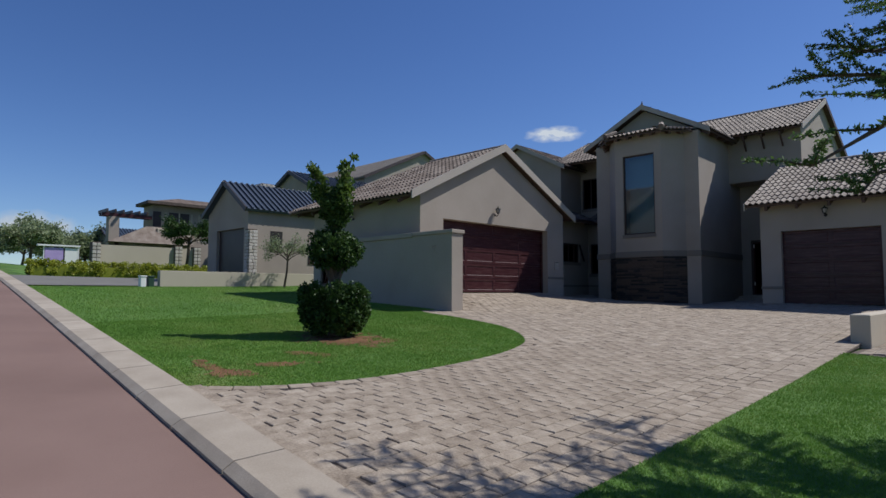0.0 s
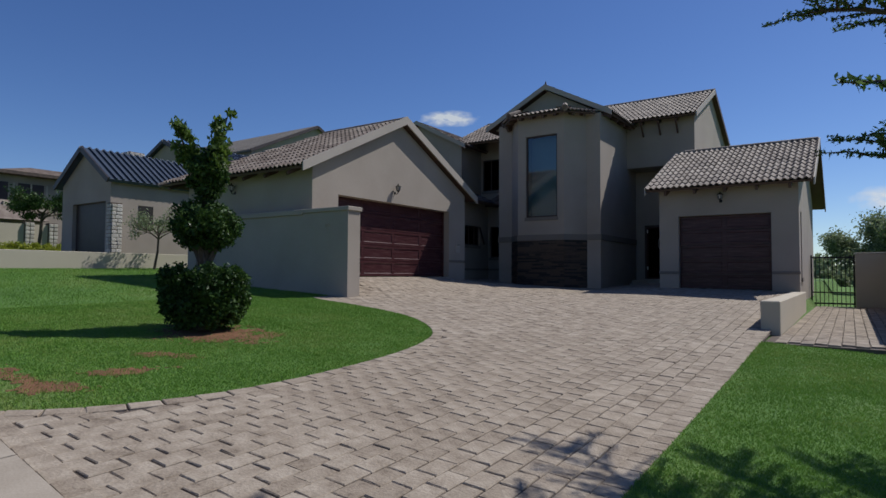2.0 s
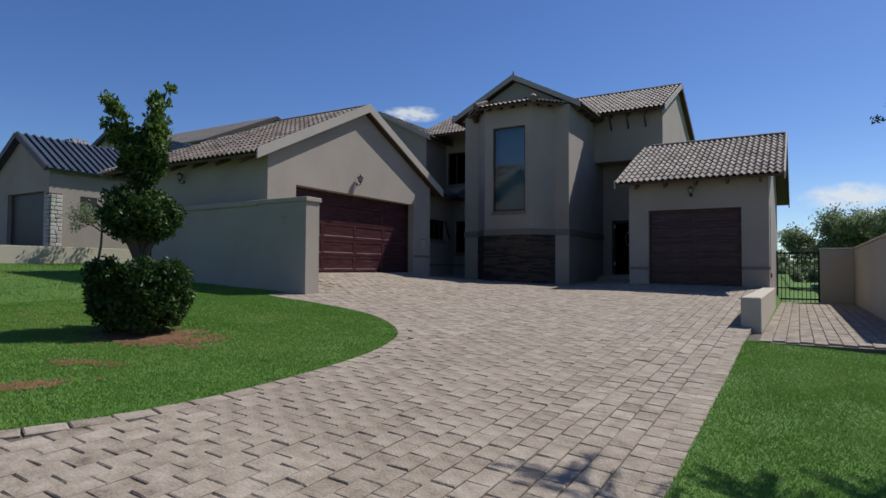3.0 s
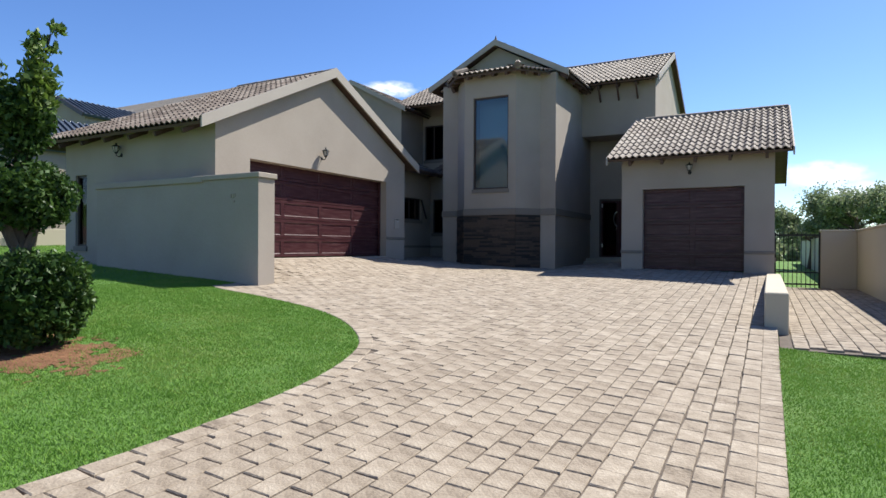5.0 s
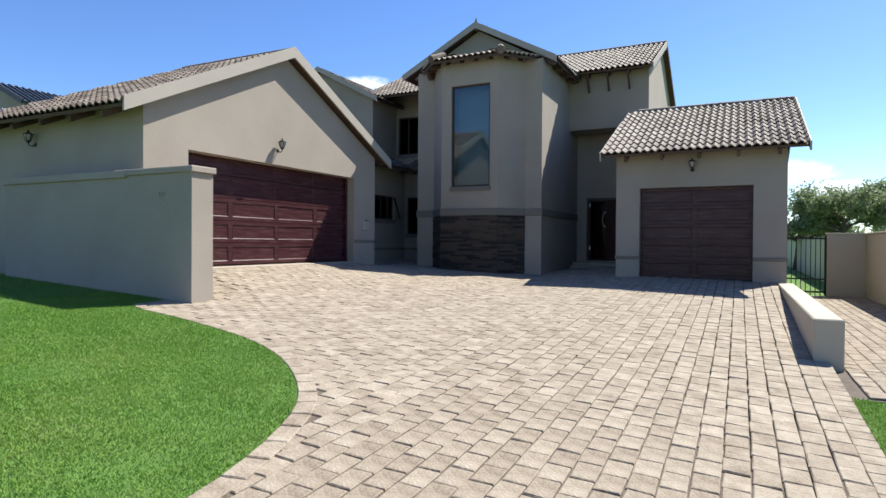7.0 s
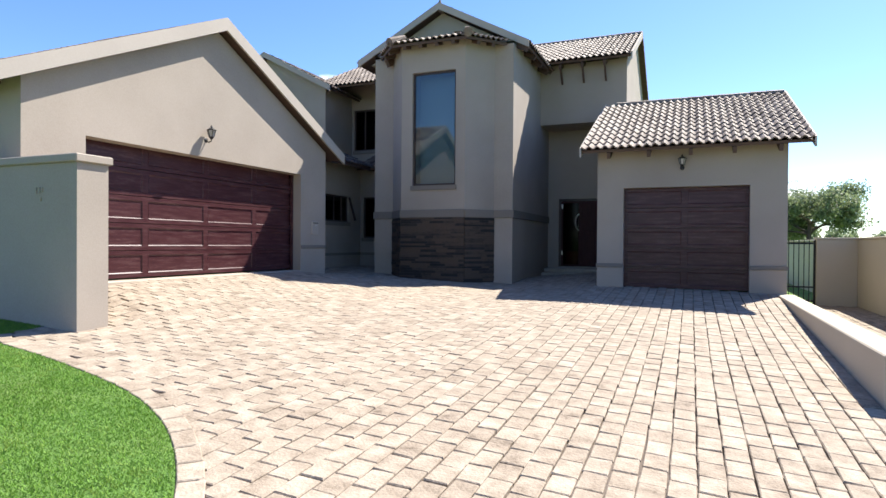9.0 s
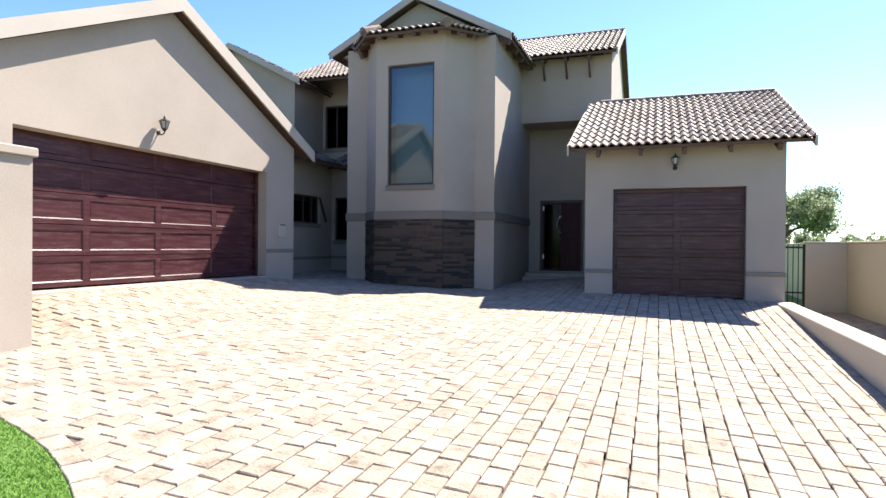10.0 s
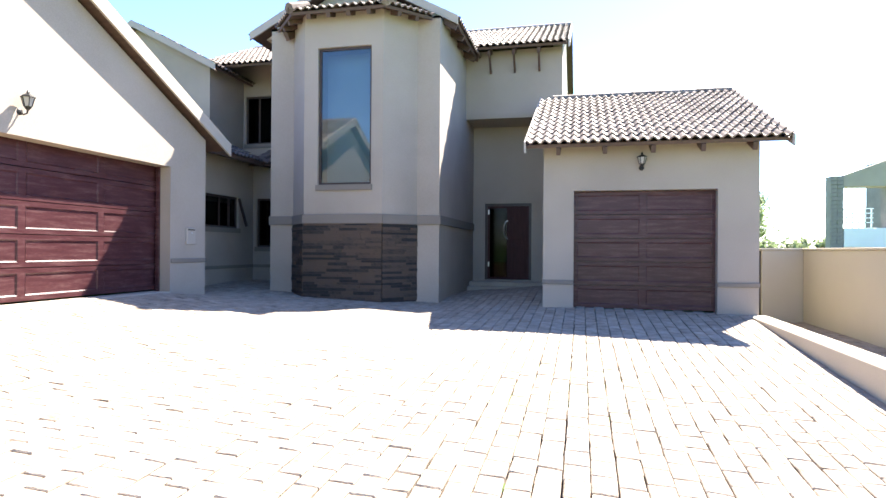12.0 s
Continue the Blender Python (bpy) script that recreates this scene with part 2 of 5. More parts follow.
# ---- the lie of the land ----
def ground_z(x, y):
    """The plot rises away from the road and towards the neighbour."""
    x, y = max(-80.0, min(2.2, x)), max(-7.0, min(22.0, y))
    lift = 0.0
    if 11.6 < y < 20.0 and x < -7.2:
        lift = float(np.interp(y, [11.6, 12.5, 13.5, 15, 17.4, 18.6, 20], [0, 0.26, 0.27, 0.21, 0.22, 0.1, 0.03])) * min(1.0, (-7.2 - x) / 2.3) * float(np.interp(x, [-15.5, -12.0], [0, 1]))
    if y > 15.0:
        lift -= float(np.interp(y, [15, 17.4, 21], [0, 0.15, 0.33]) * np.interp(x, [-9.6, -5.6, -3.4, -2.8, 0], [0.85, 1.0, 0.3, 0.2, 0]))
    return lift - 0.0275 - 0.0767 * x + 0.0269 * y + 0.0021 * x * y + 0.0012 * y * y


def kerb_y(x):
    """The kerb's edge on the house side."""
    return 2.78 - 0.105 * (x + 4.11)


LAWN_EDGE = [(-4.12, 2.79), (-3.6, 3.5), (-3.27, 4.5), (-3.2, 5.7), (-3.32, 7.05), (-3.62, 8.05), (-4.02, 8.7), (-4.75, 9.36), (-5.55, 9.8),
             (-6.4, 10.06), (-7.5, 10.28), (-8.3, 10.4), (-8.7, 10.6)]


def smooth_line(points, step):
    """Even points along a smooth curve through the given ones."""
    p = [Vector(q) for q in points]
    p = [2 * p[0] - p[1]] + p + [2 * p[-1] - p[-2]]
    fine = []
    for i in range(1, len(p) - 2):
        for k in range(20):
            t = k / 20
            fine.append(0.5 * (2 * p[i] + (p[i + 1] - p[i - 1]) * t + (2 * p[i - 1] - 5 * p[i] + 4 * p[i + 1] - p[i + 2]) * t * t + (3 * p[i] - p[i - 1] - 3 * p[i + 1] + p[i + 2]) * t ** 3))
    fine.append(p[-2])
    out, gone = [fine[0]], 0.0
    for a, b in zip(fine, fine[1:]):
        gone += (b - a).length
        if gone >= step:
            out.append(b)
            gone = 0.0
    return out


EDGE = smooth_line(LAWN_EDGE, 0.1)


def inside(x, y, poly):
    hit = False
    for (x0, y0), (x1, y1) in zip(poly, poly[1:] + poly[:1]):
        if (y0 > y) != (y1 > y) and x < x0 + (y - y0) * (x1 - x0) / (y1 - y0):
            hit = not hit
    return hit


EDGE_XY = [(v.x, v.y) for v in EDGE]
DRIVE = EDGE_XY + [(-8.7, 11.2), (-9.7, 11.5), (-9.7, 18.6), (-11.4, 18.7), (-11.4, 23.3), (-9.7, 23.3), (-9.7, 21.4), (-5.6, 21.4), (-5.6, 24.6), (-3.3, 24.6),
                   (-3.3, 19.9), (0.27, 19.9), (0.27, kerb_y(0.27))]
LAWN = EDGE_XY + [(-8.7, 11.2), (-14.9, 11.3), (-14.9, 16.0), (-20.6, 16.0), (-20.6, kerb_y(-20.6))]
VERGE = [(0.265, kerb_y(0.265)), (0.265, 11.2), (5.5, 11.2), (5.5, kerb_y(5.5))]


# ---- ground, road, kerb ----
def spread(a, b, near0, near1, step):
    """Grid lines: close together between near0 and near1, wide beyond."""
    v = list(np.arange(near0, near1 + step / 2, step))
    d, lo, hi = step * 2, near0, near1
    while lo > a:
        lo -= d
        v.insert(0, max(lo, a))
        d *= 1.6
    d = step * 2
    while hi < b:
        hi += d
        v.append(min(hi, b))
        d *= 1.6
    return v


def base_z(x, y):
    z = ground_z(x, y) - (0.05 if y > kerb_y(x) + 0.4 or y < kerb_y(x) - 8 else 0.25)
    if x > 0.3 and y > 11.0:
        z = min(z, 0.33)
    return z


gx, gy = spread(-1500, 1500, -30, 6, 0.5), spread(-1500, 1500, -2, 30, 0.5)
gv = [(x, y, base_z(x, y)) for y in gy for x in gx]
gf = [(j * len(gx) + i, j * len(gx) + i + 1, (j + 1) * len(gx) + i + 1, (j + 1) * len(gx) + i) for j in range(len(gy) - 1) for i in range(len(gx) - 1)]
tagged(new("ground", raw_mesh("ground", gv, gf, M["turf"])), "mown green lawn and open grassland ground", "ground", "", "structure")

# road, from the kerb outwards, along the street
rv, rf = [], []
rx = spread(-300, 120, -30, 10, 1.0)
for x in rx:
    for k in range(8):
        y = kerb_y(x) - 0.46 - k * 0.95
        rv.append((x, y, ground_z(x, y) - 0.03 - 0.008 * abs(k - 3.5)))
for i in range(len(rx) - 1):
    for k in range(7):
        a = i * 8 + k
        rf.append((a, a + 1, a + 9, a + 8))
tagged(new("road", raw_mesh("road", rv, rf, M["road"])), "reddish-brown tarred street with fine stone chips", "road", "", "structure")

# joint bed under the pavers
def drive_bed(x, y):
    return ground_z(x, y) - (0.013 if y < 10.5 else 0.05)


bm = bmesh.new()
vs = [bm.verts.new((x, y, 0)) for x, y in DRIVE]
f = bm.faces.new(vs)
bmesh.ops.triangulate(bm, faces=[f])
bmesh.ops.subdivide_edges(bm, edges=list(bm.edges), cuts=6, use_grid_fill=True)
for v in bm.verts:
    v.co.z = drive_bed(v.co.x, v.co.y)
bmesh.ops.recalc_face_normals(bm, faces=bm.faces)
drive = solid("driveway", bm, M["joint"], "driveway of sun-bleached beige clay pavers with sandy joints", "driveway", "structure")

# ---- the house ----
house = thing("house", (-6, 23, 1.0), "large taupe plastered double-storey house with brown tiled roofs and two garages", "house")


def wall_boxes(bm, axis, at, thick, a0, a1, z0, z1, openings):
    """A wall along x or y with its outer face at 'at' and openings (a0, a1, z0, z1) cut right through."""
    aa = sorted({a0, a1, *[o[0] for o in openings], *[o[1] for o in openings]})
    for lo, hi in zip(aa, aa[1:]):
        cuts = sorted((o[2], o[3]) for o in openings if o[0] <= lo and o[1] >= hi)
        z = z0
        for c0, c1 in cuts + [(z1, z1)]:
            if c0 > z + 1e-6:
                if axis == "x":
                    box(bm, lo, hi, at, at + thick, z, c0)
                else:
                    box(bm, at, at + thick, lo, hi, z, c0)
            z = max(z, c1)
    return bm


def house_wall(axis, at, thick, a0, a1, z0, z1, openings=(), mat="plaster"):
    bm = wall_boxes(bmesh.new(), axis, at, thick, a0, a1, z0, z1, list(openings))
    bmesh.ops.remove_doubles(bm, verts=bm.verts, dist=0.0005)
    return part("wall", bm, M[mat], house)


# single garage: front, sides, back
house_wall("x", 19.75, 0.24, -3.38, 0.27, 0.5, 3.98, [(-2.83, -0.39, 0.5, 3.145)])
house_wall("y", 0.03, 0.24, 19.99, 27.0, 0.2, 4.0, [(20.3, 20.75, 1.35, 3.2)])
house_wall("y", -3.38, 0.24, 19.99, 23.95, 0.5, 4.0)
house_wall("y", -3.38, 0.24, 23.95, 25.1, 0.5, 5.46)
part("gable", prism(bmesh.new(), [(-3.38, 19.99, 4.0), (-3.38, 23.95, 4.0), (-3.38, 23.95, 5.45), (-3.38, 23.38, 5.62)], (0.24, 0, 0)), M["plaster"], house)
house_wall("x", 26.76, 0.24, -3.14, 0.03, 0.2, 4.0)
bm = bmesh.new()
prism(bm, [(0.03, 19.75, 4.0), (0.03, 27.0, 4.0), (0.03, 23.38, 5.66)], (0.24, 0, 0))
part("gable", bm, M["plaster"], house)

# tower: pillars, side walls and the bay
BAY = [(-9.04, 20.99), (-8.47, 20.35), (-6.71, 20.35), (-6.14, 20.99)]
house_wall("x", 20.99, 0.24, -9.6, -9.04, 0.5, 7.05)
house_wall("x", 20.99, 0.24, -6.14, -5.65, 0.5, 7.05)
house_wall("y", -5.89, 0.24, 21.23, 25.1, 0.5, 7.2)
house_wall("y", -9.6, 0.24, 21.23, 24.9, 0.5, 7.2)
for (ax, ay), (bx, by), z0, z1 in ((BAY[0], BAY[1], 2.59, 7.15), (BAY[2], BAY[3], 2.59, 7.15)):
    d = Vector((bx - ax, by - ay, 0)).normalized()
    nrm = Vector((-d.y, d.x, 0)) * 0.22
    part("wall", prism(bmesh.new(), [(ax, ay, z0), (bx, by, z0), (bx + nrm.x, by + nrm.y, z0), (ax + nrm.x, ay + nrm.y, z0)], (0, 0, z1 - z0)), M["plaster"], house)
house_wall("x", 20.35, 0.22, -8.47, -6.71, 2.59, 7.15, [(-8.16, -6.96, 3.41, 6.31)])
bm = bmesh.new()
prism(bm, [(-10.0, 21.45, 7.0), (-5.58, 21.45, 7.0), (-7.79, 21.45, 8.2)], (0, 0.24, 0))
box(bm, -9.6, -5.65, 20.99, 21.45, 7.0, 7.05)
part("gable", bm, M["plaster"], house)

# upper floor, entrance recess and the back walls
house_wall("x", 23.95, 0.24, -5.65, -3.19, 5.52, 7.2)
house_wall("y", -3.43, 0.24, 24.19, 30.3, 3.9, 7.3)
part("gable", prism(bmesh.new(), [(-3.43, 23.95, 7.3), (-3.43, 30.3, 7.3), (-3.43, 27.12, 8.82)], (0.24, 0, 0)), M["plaster"], house)
house_wall("x", 25.1, 0.24, -5.65, -3.14, 0.5, 5.52, [(-5.32, -4.03, 1.24, 3.35)])
bm = bmesh.new()
box(bm, -5.65, -3.19, 23.96, 25.3, 5.46, 5.52)
part("entrance_soffit", bm, M["plaster"], house)
house_wall("x", 24.9, 0.24, -13.55, -9.36, 4.3, 7.72, [(-12.62, -11.4, 5.2, 6.64)])
house_wall("x", 30.06, 0.24, -17.3, -3.43, 0.5, 7.3)
# gabled upper wing behind the double garage
house_wall("x", 23.2, 0.24, -17.3, -12.7, 4.0, 7.1)
house_wall("y", -12.94, 0.24, 23.44, 24.9, 4.0, 7.1)
house_wall("y", -17.3, 0.24, 23.44, 30.06, 4.0, 7.1)
part("gable", prism(bmesh.new(), [(-17.3, 23.2, 7.1), (-12.7, 23.2, 7.1), (-15.0, 23.2, 8.28)], (0, 0.24, 0)), M["plaster"], house)
# kitchen: the wall towards the court and the one beside the tower
house_wall("y", -11.59, 0.24, 18.4, 23.44, 0.5, 4.6, [(21.0, 22.5, 2.57, 3.37)])
house_wall("x", 23.2, 0.24, -11.35, -9.6, 0.5, 4.42, [(-11.25, -10.35, 2.1, 3.4)])

# double garage
house_wall("y", -9.93, 0.27, 11.5, 18.64, 0.5, 4.1, [(12.42, 17.65, 0.5, 3.465)])
part("gable", prism(bmesh.new(), [(-9.9, 11.5, 4.1), (-9.9, 18.64, 4.1), (-9.9, 15.07, 5.83)], (0.24, 0, 0)), M["plaster"], house)
house_wall("x", 11.5, 0.24, -14.87, -9.93, 0.4, 4.1, [(-14.46, -14.01, 1.56, 3.24)])
house_wall("x", 18.4, 0.24, -14.87, -9.93, 0.4, 4.1)
house_wall("y", -14.87, 0.24, 11.74, 18.4, 0.4, 4.1)

# plaster bands, a finger proud of the walls
def band(x0, x1, y0, y1, z0, z1):
    part("plaster_band", box(bmesh.new(), x0, x1, y0, y1, z0, z1, 0.008), M["band"], house)


band(-3.4, -2.83, 19.725, 19.752, 1.44, 1.52)
band(-0.39, 0.29, 19.725, 19.752, 1.44, 1.52)
band(-9.662, -9.635, 17.66, 18.66, 1.79, 1.87)
band(-9.63, -9.03, 20.955, 20.992, 2.59, 2.79)
band(-6.15, -5.615, 20.955, 20.992, 2.59, 2.79)
band(-5.652, -5.615, 20.99, 25.1, 2.59, 2.79)
band(-8.48, -6.70, 20.315, 20.352, 2.59, 2.79)
for (ax, ay), (bx, by) in ((BAY[0], BAY[1]), (BAY[2], BAY[3])):
    d = Vector((bx - ax, by - ay, 0)).normalized()
    o = Vector((d.y, -d.x, 0)) * 0.035
    part("plaster_band", prism(bmesh.new(), [(ax + o.x, ay + o.y, 2.59), (bx + o.x, by + o.y, 2.59), (bx, by, 2.59), (ax, ay, 2.59)], (0, 0, 0.2)), M["band"], house)
band(-11.352, -11.325, 18.7, 23.2, 1.55, 1.63)
band(-11.33, -9.6, 23.175, 23.202, 1.55, 1.63)
band(-3.64, -3.35, 25.075, 25.102, 1.5, 1.58)


# ---- roofs: S-profile tiles laid in courses ----
TW, TL = 0.33, 0.37


def tile_points():
    """One tile: a rolled profile across, thick at its lower edge; u across, v up the slope, w off the roof."""
    prof = []
    for i in range(11):
        u = TW * i / 10
        prof.append((u, 0.034 + 0.03 * math.cos(2 * math.tau * i / 10)))
    vs = [(u, 0.0, w + 0.036) for u, w in prof] + [(u, TL + 0.05, w + 0.004) for u, w in prof] + [(u, 0.0, w + 0.008) for u, w in prof]
    k = len(prof)
    fs = [(i, i + 1, k + i + 1, k + i) for i in range(k - 1)] + [(2 * k + i, 2 * k + i + 1, i + 1, i) for i in range(k - 1)]
    return vs, fs


TILE_V, TILE_F = tile_points()


def tiled_roof(name, eave, along, up, width, length, mat, parent, single=False, cuts=(0.0, 0.0), label=""):
    """A pitched roof side: eave is its lower corner, along and up are unit vectors in its plane. cuts: how far the top edge falls short at its two ends, for hips."""
    eave, along, up = Vector(eave), Vector(along).normalized(), Vector(up).normalized()
    off = along.cross(up).normalized()
    if off.z < 0:
        off = -off
    deck = bmesh.new()
    q = [eave, eave + along * width, eave + along * (width - cuts[1]) + up * length, eave + along * (cuts[0] + 0.002) + up * length]
    prism(deck, q, off * -0.06)
    roof = part(name, deck, M["soffit"], parent, label)
    nu, nv = max(1, round(width / TW)), max(1, round(length / TL))
    su, sv = width / nu / TW, length / nv / TL
    vs, fs, singles = [], [], None
    if single:
        singles = raw_mesh("tile", [tuple(along * (u * su) + up * (v * sv) + off * w) for u, v, w in TILE_V], TILE_F, mat)
    for j in range(nv):
        for i in range(nu):
            u0, v0 = i * TW * su, j * TL * sv - 0.04
            g = (v0 + TL) / length
            if not cuts[0] * g - 0.02 <= u0 or not u0 + TW * su <= width - cuts[1] * g + 0.02:
                continue
            o = eave + along * u0 + up * v0 + off * random.uniform(0.0, 0.006)
            if single:
                t = new("tile", singles)
                t.location = o
                child(t, roof)
            else:
                k = len(vs)
                vs += [tuple(o + along * (u * su) + up * (v * sv) + off * w) for u, v, w in TILE_V]
                fs += [tuple(k + a for a in g) for g in TILE_F]
    if vs:
        t = child(new("roof_tiles", raw_mesh("roof_tiles", vs, fs, mat)), roof)
        t["kind"] = "stuff"
    return roof


def ridge_caps(p, q, mat, parent, size=0.13):
    p, q = Vector(p), Vector(q)
    d = (q - p)
    k = max(1, round(d.length / 0.38))
    for i in range(k):
        a, b = p + d * (i / k), p + d * ((i + 1.08) / k)
        bm = bmesh.new()
        tube(bm, [a - Vector((0, 0, 0.03)), b - Vector((0, 0, 0.03))], [size * 0.95, size * 0.9], 10)
        part("ridge_tile", bm, mat, parent)


def barge(points, depth, thick, parent, mat="fascia", flat=(1, 0, 0)):
    """A board under a roof's sloping end: the line through points, depth high."""
    for a, b in zip(points, points[1:]):
        bm = bmesh.new()
        prism(bm, [Vector(a), Vector(b), Vector(b) - Vector((0, 0, depth)), Vector(a) - Vector((0, 0, depth))], Vector(flat) * thick)
        part("bargeboard", bm, M[mat], parent)


def rafters(x0, x1, n, y0, y1, z0, slope, parent, w=0.07, h=0.13):
    for i in range(n):
        x = x0 + (x1 - x0) * i / max(1, n - 1)
        bm = bmesh.new()
        beam(bm, (x, y0, z0), (x, y1, z0 + slope * (y1 - y0)), w, h)
        part("rafter_tail", bm, M["soffit"], parent)


# single garage roof
S1 = (5.72 - 3.93) / (23.4 - 19.32)
up = Vector((0, 1, S1)).normalized()
r1 = tiled_roof("roof", (-3.66, 19.32, 3.93), (1, 0, 0), up, 4.3, math.hypot(4.08, 1.79), M["tile"], house, single=True)
tiled_roof("roof", (0.64, 27.48, 3.93), (-1, 0, 0), (0, -1, S1), 4.3, math.hypot(4.08, 1.79), M["tile"], house)
ridge_caps((-3.4, 23.4, 5.76), (0.6, 23.4, 5.76), M["tile"], house, 0.11)
barge([(0.64, 19.28, 3.98), (0.64, 23.4, 5.8)], 0.2, 0.035, house)
barge([(0.64, 23.4, 5.8), (0.64, 27.5, 3.98)], 0.2, 0.035, house, "soffit")
barge([(-3.7, 19.28, 3.98), (-3.7, 23.4, 5.8)], 0.2, 0.035, house)
rafters(-3.1, 0.1, 5, 19.34, 19.8, 3.8, S1, house)

# double garage roof: ridge along x
S2 = 0.483
zr = 6.02
run, hip = 4.03, 2.85
for sgn, y0 in ((1, 11.04), (-1, 19.1)):
    tiled_roof("roof", (-9.46 if sgn > 0 else -15.7, y0, zr - 0.06 - S2 * run), (-1 if sgn > 0 else 1, 0, 0), (0, sgn, S2), 6.24, math.hypot(run, S2 * run), M["tile"], house,
               cuts=(0, hip) if sgn > 0 else (hip, 0))
tiled_roof("roof", (-15.7, 19.1, zr - 0.06 - S2 * run), (0, -1, 0), (hip, 0, S2 * run), 8.06, math.hypot(hip, S2 * run), M["tile"], house, cuts=(4.02, 4.02))
ridge_caps((-9.5, 15.07, zr - 0.02), (-15.7 + hip, 15.07, zr - 0.02), M["tile"], house, 0.11)
for ye in (11.04, 19.1):
    ridge_caps((-15.7 + hip, 15.07, zr - 0.08), (-15.66, ye, zr - S2 * run - 0.06), M["tile"], house, 0.09)
barge([(-9.48, 10.99, zr - S2 * 4.08 + 0.06), (-9.48, 15.07, zr + 0.06), (-9.48, 19.15, zr - S2 * 4.08 + 0.06)], 0.24, 0.04, house)
for x in np.arange(-15.2, -9.7, 0.85):
    part("rafter_tail", beam(bmesh.new(), (x, 11.06, zr - 0.22 - S2 * 4.0), (x, 11.55, zr - 0.22 - S2 * 3.52), 0.06, 0.09), M["soffit"], house)

# tower gable and the tiled hood round the bay
S3 = 0.53
yt, xm = 21.2, -7.79
for sgn, x0 in ((1, -10.25), (-1, -5.33)):
    run = 2.46
    tiled_roof("roof", (x0, yt if sgn < 0 else 27.0, 7.0), (0, 1 if sgn < 0 else -1, 0), (sgn, 0, S3), 5.8, math.hypot(run, S3 * run), M["tile"], house)
barge([(-10.27, yt, 7.1), (xm, yt, 8.4), (-5.31, yt, 7.1)], 0.19, 0.04, house, flat=(0, -1, 0))
ridge_caps((xm, yt + 0.05, 8.3), (xm, 27.0, 8.3), M["tile"], house, 0.1)
part("finial", lathe(bmesh.new(), [(0.05, 0), (0.03, 0.08), (0.008, 0.16)], (xm, yt + 0.05, 8.38), 8), M["tile"], house)
for a, b in zip(BAY, BAY[1:]):
    d = Vector((b[0] - a[0], b[1] - a[1], 0))
    L, d = d.length, d.normalized()
    o = Vector((d.y, -d.x, 0))
    grow = 0.34 * math.tan(radians(24))
    e = Vector((a[0], a[1], 6.98)) + o * 0.34 - d * grow
    tiled_roof("hood_roof", e, d, -o + Vector((0, 0, 0.34)), L + 2 * grow, 0.75, M["tile"], house)
    for k in range(2 if L < 1 else 4):
        m = Vector((a[0], a[1], 6.93)) + d * (L * (k + 0.5) / (2 if L < 1 else 4))
        part("rafter_tail", beam(bmesh.new(), m + o * 0.3 + Vector((0, 0, -0.03)), m - o * 0.1 + Vector((0, 0, 0.12)), 0.09, 0.12), M["soffit"], house)
for k in (1, 2):
    c = Vector((BAY[k][0], BAY[k][1], 0))
    o = Vector((0.38 * (-1 if k == 1 else 1) * 0.5, -0.36, 0))
    part("hip_tile", tube(bmesh.new(), [c + o + Vector((0, 0, 7.06)), c + Vector((0, 0.12, 7.28))], [0.12, 0.1], 8), M["tile"], house)
for x, y in ((BAY[0][0] - 0.1, BAY[0][1] - 0.18),):
    part("rafter_tail", beam(bmesh.new(), (x, y, 6.8), (x + 0.12, y + 0.3, 7.0), 0.12, 0.2), M["soffit"], house)
for y in np.arange(21.3, 23.6, 0.75):
    part("rafter_tail", beam(bmesh.new(), (-5.36, y, 6.88), (-5.7, y, 7.06), 0.07, 0.12), M["soffit"], house)

# wing roof
for sgn, x0 in ((1, -17.62), (-1, -12.38)):
    tiled_roof("roof", (x0, 22.95 if sgn < 0 else 27.2, 6.98), (0, 1 if sgn < 0 else -1, 0), (sgn, 0, 0.52), 4.25, math.hypot(2.62, 0.52 * 2.62), M["tile"], house)
barge([(-17.64, 22.95, 7.06), (-15.0, 22.95, 8.43), (-12.36, 22.95, 7.06)], 0.19, 0.04, house, flat=(0, -1, 0))
ridge_caps((-15.0, 23.0, 8.35), (-15.0, 27.2, 8.35), M["tile"], house, 0.1)

# main roof: ridge along x
S4 = 0.47
for sgn, y0 in ((1, 23.5), (-1, 30.7)):
    run = 3.6
    tiled_roof("roof", (-13.6 if sgn > 0 else -3.04, y0, 8.86 - S4 * run), (sgn, 0, 0), (0, sgn, S4), 10.56, math.hypot(run, S4 * run), M["tile"], house)
ridge_caps((-13.6, 27.1, 8.9), (-3.04, 27.1, 8.9), M["tile"], house, 0.11)
barge([(-3.04, 23.45, 8.94 - S4 * 3.65), (-3.04, 27.1, 8.94)], 0.2, 0.04, house)
barge([(-3.04, 27.1, 8.94), (-3.04, 30.75, 8.94 - S4 * 3.65)], 0.2, 0.04, house, "soffit")
for x in np.arange(-5.0, -3.2, 0.62):
    part("rafter_tail", beam(bmesh.new(), (x, 23.55, 7.02), (x, 24.0, 7.2), 0.07, 0.13), M["soffit"], house)
    part("bracket", beam(bmesh.new(), (x, 23.94, 6.62), (x, 23.62, 7.0), 0.05, 0.07), M["soffit"], house)
